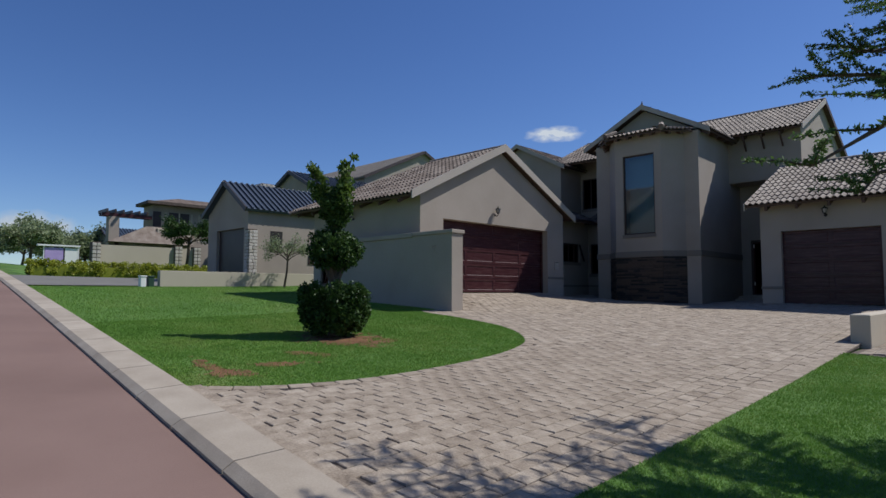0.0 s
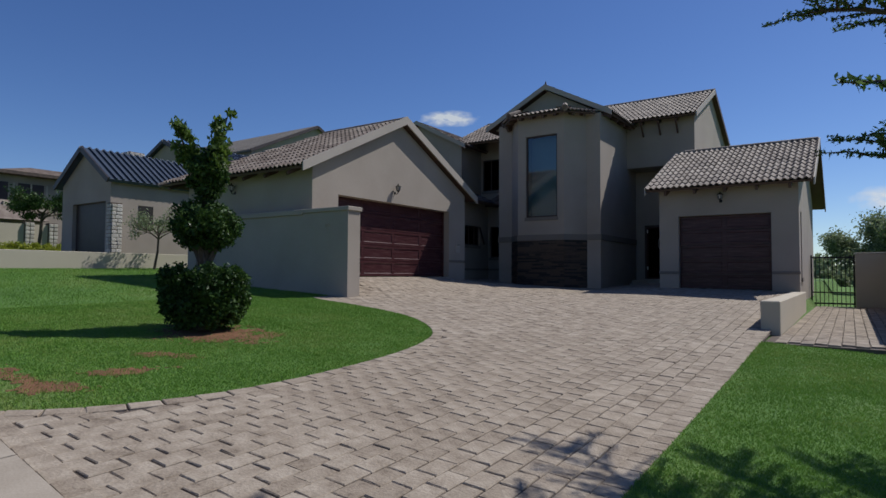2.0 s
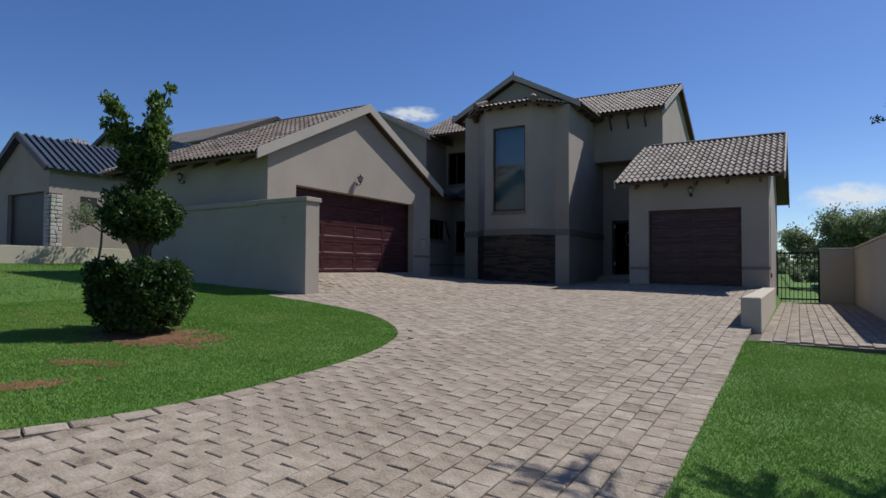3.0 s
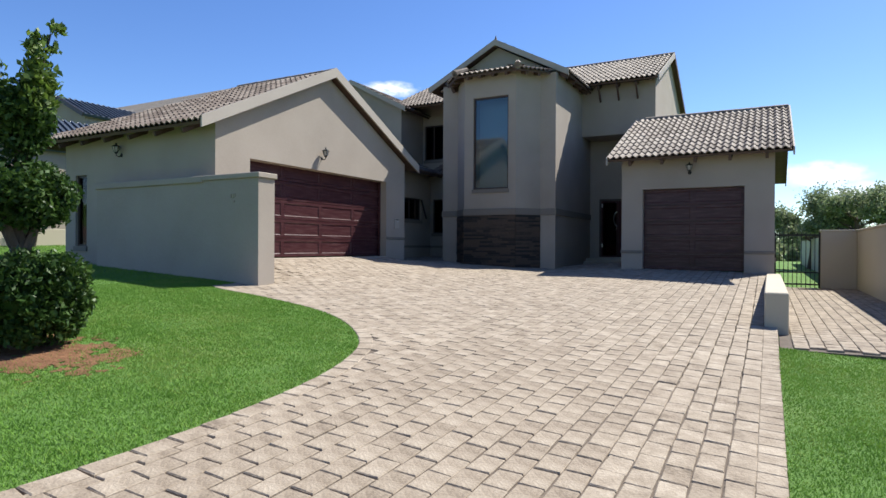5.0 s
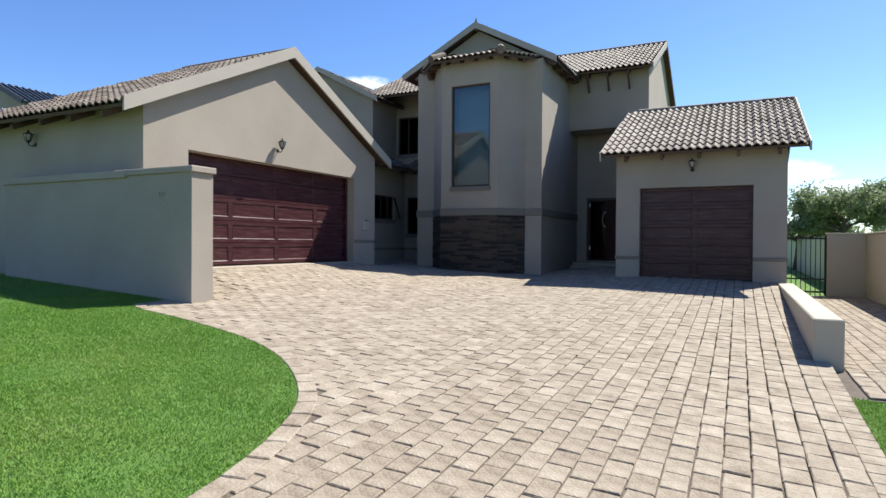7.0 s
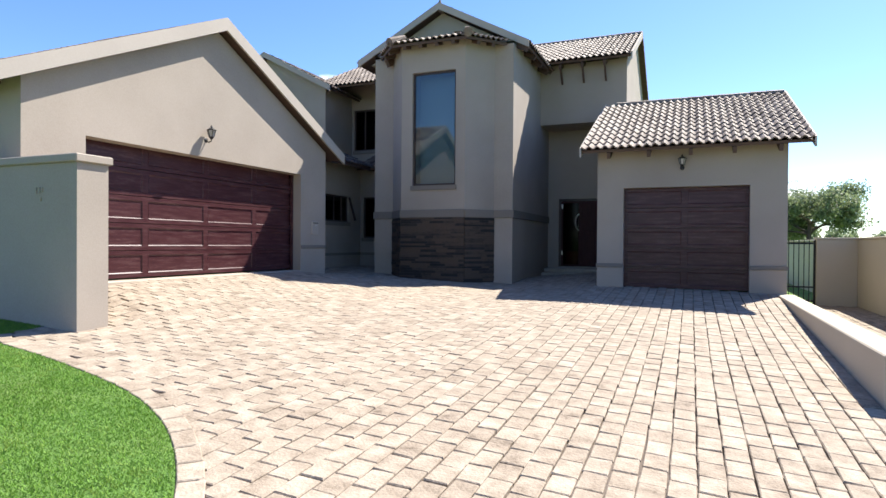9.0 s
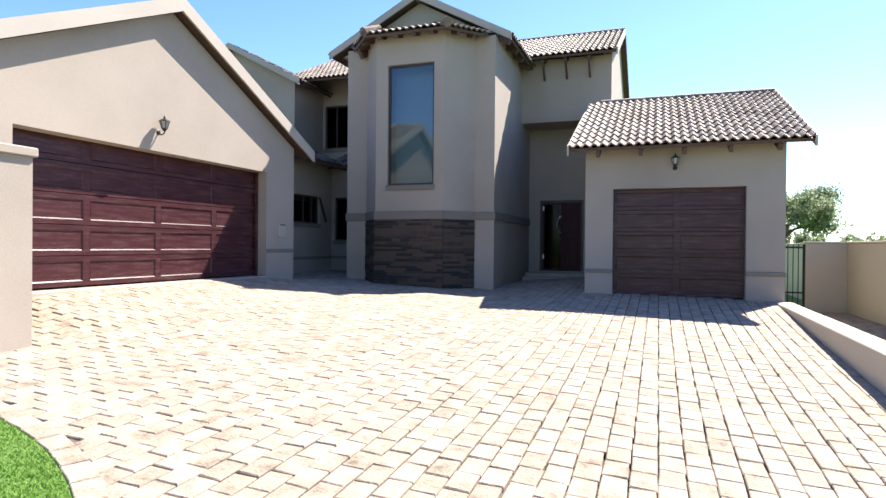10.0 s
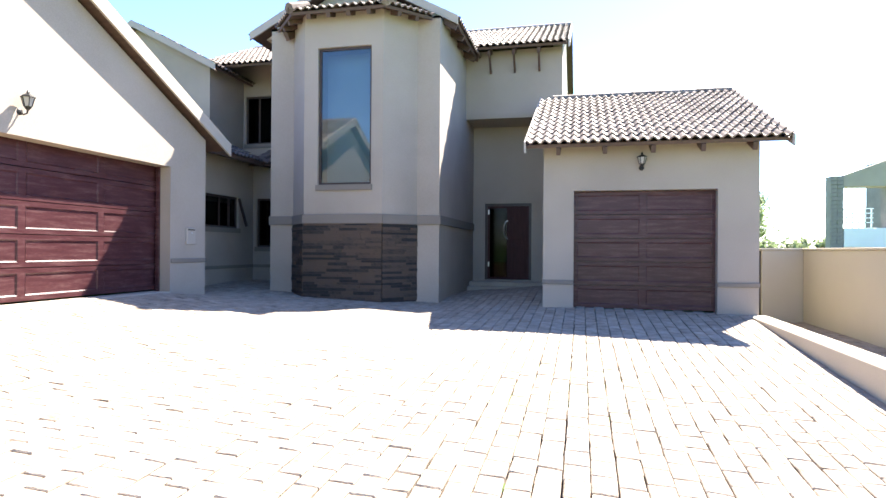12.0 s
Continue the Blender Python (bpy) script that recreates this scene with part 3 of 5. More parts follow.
# lean-to over the kitchen
tiled_roof("lean_to_roof", (-10.9, 18.5, 4.3), (0, 1, 0), (-1, 0, 0.42), 4.9, 1.6, M["tile"], house)
tiled_roof("lean_to_roof", (-11.3, 22.85, 4.28), (1, 0, 0), (0, 1, 0.42), 1.68, 2.22, M["tile"], house)
part("gutter", beam(bmesh.new(), (-10.88, 18.5, 4.26), (-10.88, 23.4, 4.26), 0.09, 0.09), M["soffit"], house)


# ---- garage doors with moulded panels ----
def garage_door(axis, at, a0, a1, z0, z1, cols, rows, label, sunk=0.013):
    """A sectional timber door; the outer face looks towards -y (axis x) or +x (axis y)."""
    d = thing("garage_door", ((a0 + a1) / 2, at, z0) if axis == "x" else (at, (a0 + a1) / 2, z0), label, "garage door")
    sg = 1 if axis == "x" else -1

    def slab(bm, u0, u1, w0, w1, d0, d1, bevel=0.0):
        if axis == "x":
            box(bm, u0, u1, at + sg * d0, at + sg * d1, w0, w1, bevel)
        else:
            box(bm, at + sg * d0, at + sg * d1, u0, u1, w0, w1, bevel)
    hgt = (z1 - z0) / rows
    wid = (a1 - a0) / cols
    for r in range(rows):
        bm = bmesh.new()
        zz0, zz1 = z0 + r * hgt + 0.006, z0 + (r + 1) * hgt - 0.006
        slab(bm, a0, a1, zz0, zz1, 0.02, 0.06)
        slab(bm, a0, a1, zz0, zz0 + 0.07, 0.0, 0.02)
        slab(bm, a0, a1, zz1 - 0.07, zz1, 0.0, 0.02)
        for c in range(cols + 1):
            u = a0 + c * wid
            lo, hi = max(a0, u - 0.06), min(a1, u + 0.06)
            slab(bm, lo, hi, zz0 + 0.07, zz1 - 0.07, 0.0, 0.02)
        sec = part("door_section", bm, M["maroon"], d)
        for c in range(cols):
            bm = bmesh.new()
            u0, u1 = a0 + c * wid + 0.059, a0 + (c + 1) * wid - 0.059
            w0, w1 = zz0 + 0.069, zz1 - 0.069
            q = 0.018
            pts = [(u0, w0), (u1, w0), (u1, w1), (u0, w1)]
            inn = [(u0 + q, w0 + q), (u1 - q, w0 + q), (u1 - q, w1 - q), (u0 + q, w1 - q)]
            pos = (lambda u, w, k: (u, at + sg * k, w)) if axis == "x" else (lambda u, w, k: (at + sg * k, u, w))
            A = [bm.verts.new(pos(u, w, -0.003)) for u, w in pts]
            B = [bm.verts.new(pos(u, w, sunk)) for u, w in inn]
            bm.faces.new(B)
            for i in range(4):
                bm.faces.new((A[i], A[(i + 1) % 4], B[(i + 1) % 4], B[i]))
            bmesh.ops.recalc_face_normals(bm, faces=bm.faces)
            part("panel", bm, M["maroon"], sec)
    # unseen sheet added behind the sections to block light through their gaps
    bm = bmesh.new()
    slab(bm, a0 - 0.01, a1 + 0.01, z0, z1, 0.062, 0.08)
    part("door_backing", bm, M["door_frame"], d)
    return d


garage_door("x", 19.93, -2.83, -0.39, 1.0, 3.145, 2, 5, "closed varnished dark maroon single garage door with sunk panels", 0.006)
part("threshold", box(bmesh.new(), -10.04, -9.63, 12.43, 17.64, 0.6, 1.3, 0.01), M["concrete"], house)
for y0, y1 in ((12.42, 12.46), (17.61, 17.65)):
    part("door_jamb", box(bmesh.new(), -9.928, -9.86, y0, y1, 1.3, 3.465, 0.004), M["maroon"], house, "maroon timber door jamb")
garage_door("y", -9.95, 12.36, 17.78, 1.325, 3.57, 4, 5, "closed varnished dark maroon double garage door with sunk panels")


# ---- windows and doors ----
def window(x0, x1, z0, z1, at, axis="x", mullions=(), label="", sill=True, backing="unlit_room"):
    """A framed window set into its opening."""
    w = thing("window", ((x0 + x1) / 2, at, z0) if axis == "x" else (at, (x0 + x1) / 2, z0), label, "window")
    deep = 1 if axis == "x" else -1

    def bx(bm, u0, u1, w0, w1, d0, d1):
        if axis == "x":
            return box(bm, u0, u1, at + deep * d0, at + deep * d1, w0, w1)
        return box(bm, at + deep * d0, at + deep * d1, u0, u1, w0, w1)
    t = 0.05
    bm = bmesh.new()
    bx(bm, x0, x0 + t, z0, z1, 0.06, 0.12)
    bx(bm, x1 - t, x1, z0, z1, 0.06, 0.12)
    bx(bm, x0 + t, x1 - t, z0, z0 + t, 0.06, 0.12)
    bx(bm, x0 + t, x1 - t, z1 - t, z1, 0.06, 0.12)
    part("window_frame", bm, M["door_frame"], w)
    for u in mullions:
        part("mullion", bx(bmesh.new(), u - 0.025, u + 0.025, z0 + t, z1 - t, 0.065, 0.115), M["door_frame"], w)
    edges = [x0 + t, *mullions, x1 - t]
    for u0, u1 in zip(edges, edges[1:]):
        pane = part("pane", bx(bmesh.new(), u0, u1, z0 + t, z1 - t, 0.088, 0.092), M["glass" if z1 - z0 > 2 else "glass_dark"], w)
        pane.visible_shadow = False
    # box behind the opening; by default the room's shade is its colour
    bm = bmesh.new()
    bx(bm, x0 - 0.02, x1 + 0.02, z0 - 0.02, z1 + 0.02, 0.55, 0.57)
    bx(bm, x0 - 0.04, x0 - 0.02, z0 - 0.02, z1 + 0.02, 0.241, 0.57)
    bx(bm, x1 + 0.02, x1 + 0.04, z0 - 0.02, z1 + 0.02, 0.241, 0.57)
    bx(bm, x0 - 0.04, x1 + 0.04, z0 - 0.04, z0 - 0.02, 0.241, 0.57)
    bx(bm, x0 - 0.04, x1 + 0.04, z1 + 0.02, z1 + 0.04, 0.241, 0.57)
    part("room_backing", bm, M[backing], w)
    if sill:
        part("window_sill", bx(bmesh.new(), x0 - 0.03, x1 + 0.03, z0 - 0.12, z0 - 0.002, -0.04, 0.06), M["band"], w)
    return w


# the teal backing adds sky reflection as colour behind the pane
window(-8.16, -6.96, 3.41, 6.31, 20.35, label="tall fixed stairwell window with dark frame reflecting the sky", backing="teal_reflection")
window(-12.62, -11.4, 5.2, 6.64, 24.9, mullions=(-12.2,), label="upstairs casement window with dark timber frame")
window(21.0, 22.5, 2.57, 3.37, -11.35, "y", (21.75,), "kitchen casement window with dark timber frame")
window(-11.25, -10.35, 2.1, 3.4, 23.2, mullions=(-10.8,), label="narrow dark timber window beside the tower")
window(-14.46, -14.01, 1.56, 3.24, 11.5, label="narrow upright window in the garage side wall", sill=True)
window(20.3, 20.75, 1.35, 3.2, 0.27, "y", label="narrow upright window in the single garage side wall")

# kitchen blind and its open sash
part("roller_blind", box(bmesh.new(), -11.53, -11.515, 21.06, 22.44, 3.2, 3.36), M["blind"], bpy.data.objects["window.002"], "pale roller blind")
sash = part("open_sash", box(bmesh.new(), -11.36, -11.32, 22.0, 22.05, 2.6, 3.34), M["door_frame"], bpy.data.objects["window.002"])
part("open_sash", beam(bmesh.new(), (-11.34, 22.5, 3.34), (-11.12, 22.5, 2.62), 0.05, 0.05), M["door_frame"], bpy.data.objects["window.002"])
door = thing("front_door", (-4.67, 25.2, 1.24), "dark double front door with glazed leaf and curved steel handle", "door")
bm = bmesh.new()
for u0, u1, w0, w1 in ((-5.32, -5.25, 1.24, 3.35), (-4.1, -4.03, 1.24, 3.35), (-5.25, -4.1, 3.28, 3.35)):
    box(bm, u0, u1, 25.14, 25.22, w0, w1)
part("door_frame", bm, M["door_frame"], door)
leaf = part("door_leaf", box(bmesh.new(), -4.64, -4.1, 25.16, 25.2, 1.25, 3.28, 0.004), M["door_wood"], door, "dark stained timber leaf with panels")
for w0, w1 in ((1.4, 2.2), (2.35, 3.15)):
    part("panel", box(bmesh.new(), -4.55, -4.19, 25.148, 25.161, w0, w1, 0.006), M["door_wood"], leaf)
pane = part("pane", box(bmesh.new(), -5.2, -4.7, 25.175, 25.181, 1.3, 3.23), M["glass_dark"], door)
pane.visible_shadow = False
bm = bmesh.new()
for u0, u1, w0, w1 in ((-5.25, -5.19, 1.25, 3.28), (-4.71, -4.64, 1.25, 3.28), (-5.19, -4.71, 1.25, 1.31), (-5.19, -4.71, 3.22, 3.28)):
    box(bm, u0, u1, 25.16, 25.2, w0, w1)
part("glazed_leaf_frame", bm, M["door_wood"], door)
bm = bmesh.new()
tube(bm, [(-4.68 - 0.11 * math.sin(a), 25.1, 2.62 + 0.25 * math.cos(a)) for a in np.linspace(0, math.pi, 9)], [0.016] * 9, 6)
part("door_handle", bm, M["steel"], door, "curved brushed steel handle")
for z in (1.6, 3.05):
    part("hinge", box(bmesh.new(), -5.235, -5.2, 25.146, 25.16, z, z + 0.13), M["steel"], door, "steel hinge")
# box behind the door, the hall's shade put into its dark colour
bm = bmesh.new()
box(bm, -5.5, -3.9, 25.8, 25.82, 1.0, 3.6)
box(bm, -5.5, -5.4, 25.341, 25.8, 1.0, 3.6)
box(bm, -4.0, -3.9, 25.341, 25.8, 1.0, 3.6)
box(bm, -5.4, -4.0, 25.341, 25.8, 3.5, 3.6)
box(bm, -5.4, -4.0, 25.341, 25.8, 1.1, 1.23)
part("hall_backing", bm, M["unlit_room"], door)
cushion = bmesh.new()
box(cushion, -5.15, -4.75, 25.4, 25.7, 1.24, 1.72, 0.05)
solid("ottoman", cushion, M["red_cloth"], "red upholstered ottoman standing inside the front door", "ottoman")
bm = bmesh.new()
box(bm, -5.65, -3.38, 24.55, 25.1, 0.6, 1.2, 0.012)
box(bm, -5.65, -3.38, 24.2, 24.56, 0.6, 1.09, 0.012)
solid("entrance_step", bm, M["concrete"], "two low plastered steps below the front door", "step", "structure")

# ---- screen wall, low wall, side gate ----
bm = bmesh.new()
box(bm, -13.05, -9.65, 11.16, 11.497, 0.2, 2.85)
box(bm, -9.65, -8.12, 11.16, 11.57, 0.2, 2.85)
bmesh.ops.remove_doubles(bm, verts=bm.verts, dist=0.0005)
screen = solid("screen_wall", bm, M["plaster"], "taupe plastered screen wall ending in a pillar", "wall", "structure")
part("coping", box(bmesh.new(), -9.6, -8.08, 11.12, 11.61, 2.852, 2.95, 0.012), M["plaster"], screen)
part("coping", box(bmesh.new(), -13.07, -9.6, 11.118, 11.497, 2.82, 2.949, 0.012), M["plaster"], screen)
low = bmesh.new()
box(low, 0.1, 0.4, 12.64, 19.75, 0.1, 0.97, 0.015)
solid("low_wall", low, M["cream"], "low cream plastered retaining wall along the driveway", "wall", "structure")
bm = bmesh.new()
box(bm, 2.42, 2.66, 13.0, 60, 0.0, 2.1, 0.01)
box(bm, 1.52, 2.42, 24.28, 24.52, 0.0, 2.1, 0.01)
bwall = solid("boundary_wall", bm, M["cream"], "cream plastered boundary wall beside the side passage", "wall", "structure")
part("coping", box(bmesh.new(), 2.39, 2.69, 12.98, 60.1, 2.1, 2.15, 0.01), M["cream"], bwall)
part("coping", box(bmesh.new(), 1.49, 2.39, 24.25, 24.55, 2.1, 2.15, 0.01), M["cream"], bwall)
gate = thing("metal_gate", (0.9, 24.35, 0.36), "black wrought-iron side gate with upright bars", "gate")
part("gate_frame", beam(bmesh.new(), (0.3, 24.38, 2.0), (1.5, 24.38, 2.0), 0.03, 0.05), M["iron"], gate)
part("gate_frame", beam(bmesh.new(), (0.3, 24.38, 0.5), (1.5, 24.38, 0.5), 0.03, 0.05), M["iron"], gate)
part("gate_frame", beam(bmesh.new(), (0.3, 24.38, 0.86), (1.5, 24.38, 0.86), 0.03, 0.04), M["iron"], gate)
for i in range(11):
    x = 0.32 + 0.117 * i
    part("bar", beam(bmesh.new(), (x, 24.38, 0.4), (x, 24.38, 2.08), 0.02 if 0 < i < 10 else 0.05, 0.02 if 0 < i < 10 else 0.05, (0, 1, 0)), M["iron"], gate)


# ---- lawns, verge, kerb ----
def ground_patch(name, poly, lift, mat, label, category):
    bm = bmesh.new()
    f = bm.faces.new([bm.verts.new((x, y, 0)) for x, y in poly])
    bmesh.ops.triangulate(bm, faces=[f])
    bmesh.ops.subdivide_edges(bm, edges=list(bm.edges), cuts=5, use_grid_fill=True)
    for v in bm.verts:
        v.co.z = ground_z(v.co.x, v.co.y) + lift
    bmesh.ops.recalc_face_normals(bm, faces=bm.faces)
    return solid(name, bm, mat, label, category, "structure")


ground_patch("lawn", LAWN, 0.0, M["turf"], "mown green lawn with dry patches beside the driveway", "lawn")
ground_patch("verge", VERGE, 0.0, M["turf"], "mown green grass verge beside the driveway", "lawn")
bm = bmesh.new()
box(bm, 0.28, 2.42, 11.3, 24.3, 0.1, 0.385)
path_bed = solid("side_path", bm, M["joint"], "beige paved side path leading to the gate", "path", "structure")

# bare soil and thin spots in the grass: place, half lengths, turn, how bare
PATCHES = [(-5.05, 3.42, 0.6, 0.16, -0.15, 0.8), (-4.48, 3.48, 0.34, 0.26, 0.8, 1.0), (-4.6, 4.2, 0.5, 0.2, 1.2, 0.8), (-4.36, 5.2, 0.55, 0.2, 1.5, 0.5), (-5.1, 4.9, 0.45, 0.18, 0.5, 0.6),
           (-5.95, 6.15, 0.9, 0.7, 0.0, 1.25), (-4.1, 7.8, 0.4, 0.3, 0.4, 0.4), (-3.95, 7.1, 0.35, 0.2, 1.4, 0.45), (0.78, 7.2, 0.45, 0.22, 1.2, 0.5), (1.3, 8.1, 0.4, 0.2, 0.4, 0.4)]


def bare(x, y):
    """How bare the lawn is at a place: 0 grown, 1 soil."""
    b = 0.0
    for px, py, ra, rb, turn, much in PATCHES:
        c, s = math.cos(turn), math.sin(turn)
        u, v = (x - px) * c + (y - py) * s, -(x - px) * s + (y - py) * c
        d = math.sqrt((u / ra) ** 2 + (v / rb) ** 2) + 0.5 * noise.noise((x * 3, y * 3, 2.0))
        b = max(b, min(1.0, max(0.0, 1.6 - d * 1.3)) * much)
    return b


for px, py, ra, rb, turn, much in PATCHES:
    if much < 0.55:
        continue
    # crumbs of open soil, broken up by the grass
    reach, cell = max(ra, rb) * 1.25, 0.03
    n = int(2 * reach / cell)
    vs, fs, index = [], [], {}

    def corner(i, j):
        if (i, j) not in index:
            x, y = px - reach + i * cell + 0.012 * noise.noise((i * 1.3, j * 1.7, 1.0)), py - reach + j * cell + 0.012 * noise.noise((i * 1.9, j * 1.1, 4.0))
            index[i, j] = len(vs)
            vs.append((x, y, ground_z(x, y) + 0.006 + 0.012 * noise.noise((x * 14, y * 14, 0))))
        return index[i, j]
    for i in range(n):
        for j in range(n):
            dx, dy = px - reach + i * cell - px, py - reach + j * cell - py
            u, v = dx * math.cos(turn) + dy * math.sin(turn), -dx * math.sin(turn) + dy * math.cos(turn)
            if math.hypot(u / ra, v / rb) + 0.7 * noise.noise(((px + dx) * 3.5, (py + dy) * 3.5, 7.0)) + 0.55 * noise.noise(((px + dx) * 13, (py + dy) * 13, 3.0)) < 0.5 + 0.35 * much:
                fs.append((corner(i, j), corner(i + 1, j), corner(i + 1, j + 1), corner(i, j + 1)))
    tagged(new("soil_patch", raw_mesh("soil_patch", vs, fs, M["soil"])), "bare crumbly patch of red soil in the lawn", "soil", "soil patches")


def grass(name, poly, x0, x1, y0, y1, count, tall, label, seed):
    """Short blades, strewn over a polygon."""
    rng = random.Random(seed)
    vs = np.zeros((count * 3, 3), dtype=np.float32)
    k = 0
    while k < count:
        x, y = rng.uniform(x0, x1), rng.uniform(y0, y1)
        if not inside(x, y, poly) or rng.random() < bare(x, y) * 0.78:
            continue
        z, a = ground_z(x, y) - 0.004, rng.uniform(0, math.tau)
        h = tall * rng.uniform(0.55, 1.15) * (1 + 0.35 * noise.noise((x * 1.7, y * 1.7, 5)))
        w = 0.0052
        lx, ly = rng.gauss(0, 0.6) * h, rng.gauss(0, 0.6) * h
        c, s = math.cos(a) * w, math.sin(a) * w
        vs[3 * k] = (x - c, y - s, z)
        vs[3 * k + 1] = (x + c, y + s, z)
        vs[3 * k + 2] = (x + lx, y + ly, z + h)
        k += 1
    me = bpy.data.meshes.new(name)
    me.vertices.add(count * 3)
    me.vertices.foreach_set("co", vs.ravel())
    me.loops.add(count * 3)
    me.loops.foreach_set("vertex_index", np.arange(count * 3, dtype=np.int32))
    me.polygons.add(count)
    me.polygons.foreach_set("loop_start", np.arange(0, count * 3, 3, dtype=np.int32))
    me.update(calc_edges=True)
    me.materials.append(M["blade"])
    return tagged(new(name, me), label, "grass", "", "stuff")


grass("lawn_grass", LAWN, -10, -3.1, 2.6, 11.2, 230000, 0.028, "short mown green lawn grass", 1)
grass("lawn_grass", LAWN, -20.6, -10, 2.6, 16, 80000, 0.045, "short mown green lawn grass", 2)
grass("verge_grass", VERGE, 0.265, 3.6, 1.9, 11.2, 165000, 0.028, "short mown green verge grass", 3)

kerb = thing("kerb", (-4, 2.5, 0.3), "pale concrete kerb strip along the street", "kerb", kind="structure")
k_len = 1.22
for i in range(-40, 12):
    x = -1.62 + i * k_len
    bm = bmesh.new()
    d = Vector((1, -0.105, 0)).normalized()
    o = Vector((0.105, 1, 0)).normalized()
    a = Vector((x, kerb_y(x), 0))
    pts = []
    for u, v, z in ((0.006, -0.46, -0.03), (k_len - 0.006, -0.46, -0.03), (k_len - 0.006, -0.38, 0.02), (0.006, -0.38, 0.02), (k_len - 0.006, 0, 0.035), (0.006, 0, 0.035),
                    (k_len - 0.006, 0, -0.2), (0.006, 0, -0.2), (0.006, -0.46, -0.2), (k_len - 0.006, -0.46, -0.2)):
        p = a + d * u + o * v
        pts.append(bm.verts.new((p.x, p.y, ground_z(p.x, p.y) + z)))
    for q in ((0, 1, 2, 3), (3, 2, 4, 5), (5, 4, 6, 7), (8, 9, 1, 0), (0, 3, 5, 7, 8), (1, 9, 6, 4, 2)):
        bm.faces.new([pts[j] for j in q])
    bmesh.ops.recalc_face_normals(bm, faces=bm.faces)
    part("kerb_stone", bm, M["concrete"], kerb)


# ---- wall lanterns ----
def lantern():
    t = thing("wall_lantern", (0, 0, 0), "black cast-iron wall lantern with clear glass panes", "wall lamp", "wall lanterns")
    part("back_plate", lathe(bmesh.new(), [(0.055, -0.012), (0.055, 0.0), (0.03, 0.012)], sides=12), M["iron"], t)
    t.children[0].matrix_basis = pose(0, 0, -0.1, 90, 0, 0)
    part("arm", tube(bmesh.new(), [(0, 0, -0.1), (0, -0.07, -0.15), (0, -0.14, -0.13), (0, -0.15, -0.05)], [0.014] * 4, 6), M["iron"], t)
    part("base_cup", lathe(bmesh.new(), [(0.015, -0.09), (0.04, -0.06), (0.052, -0.035)], (0, -0.15, 0), 8), M["iron"], t)
    part("glass_body", lathe(bmesh.new(), [(0.05, -0.033), (0.086, 0.1)], (0, -0.15, 0), 6), M["lamp_glass"], t, "pale glass body")
    for k in range(6):
        a = k * math.tau / 6
        c, s = math.cos(a), math.sin(a)
        part("cage_bar", beam(bmesh.new(), (0.054 * c, -0.15 + 0.054 * s, -0.035), (0.09 * c, -0.15 + 0.09 * s, 0.104), 0.011, 0.011), M["iron"], t)
    part("roof_cap", lathe(bmesh.new(), [(0.108, 0.1), (0.105, 0.112), (0.045, 0.15), (0.02, 0.16), (0.024, 0.178), (0.005, 0.215)], (0, -0.15, 0), 6), M["iron"], t)
    return t


lamp = lantern()
lamp.matrix_basis = pose(-1.66, 19.75, 3.62) @ Matrix.Scale(0.85, 4)
copy_thing(lamp, pose(-9.66, 14.77, 3.86, 0, 0, 90))
copy_thing(lamp, pose(-12.7, 11.5, 3.7))


box_ob = thing("letter_box", (-9.66, 18.19, 2.13), "small plaster-coloured letter box with a slot in the wall", "letter box")
part("box_body", box(bmesh.new(), -9.662, -9.625, 18.06, 18.31, 2.12, 2.42, 0.006), M["fascia"], box_ob)
part("slot", box(bmesh.new(), -9.627, -9.618, 18.09, 18.28, 2.375, 2.395), M["iron"], box_ob, "dark slot")
part("lock", lathe(bmesh.new(), [(0.012, 0), (0.012, 0.006)], (0, 0, 0), 8), M["steel"], box_ob).matrix_basis = pose(-9.625, 18.2, 2.33, 0, 90, 0)

# small metal sign fixings on the screen wall
sign = thing("wall_sign", (-8.76, 11.155, 2.45), "small unreadable metal sign fixed to the screen wall", "sign")
for x, z0, z1 in ((-8.83, 2.49, 2.57), (-8.77, 2.49, 2.57), (-8.72, 2.51, 2.57), (-8.75, 2.4, 2.45)):
    part("metal_bar", box(bmesh.new(), x - 0.012, x + 0.012, 11.146, 11.162, z0, z1, 0.003), M["concrete"], sign)

# ---- slate cladding on the bay: ledge stones in courses ----
for (ax, ay), (bx, by) in zip(BAY, BAY[1:]):
    d = Vector((bx - ax, by - ay, 0)).normalized()
    nrm = Vector((-d.y, d.x, 0)) * 0.2
    part("wall", prism(bmesh.new(), [(ax, ay, 0.5), (bx, by, 0.5), (bx + nrm.x, by + nrm.y, 0.5), (ax + nrm.x, ay + nrm.y, 0.5)], (0, 0, 2.09)), M["stone"], house)
cladding = thing("stone_cladding", (-7.6, 20.4, 1.0), "dark slate ledge-stone cladding in rusty and grey courses", "cladding")
unit = bmesh.new()
box(unit, -0.5, 0.5, -0.5, 0.5, -0.5, 0.5, 0.04)
unit_me = mesh_of("stone", unit, M["stone"])
rng = random.Random(7)
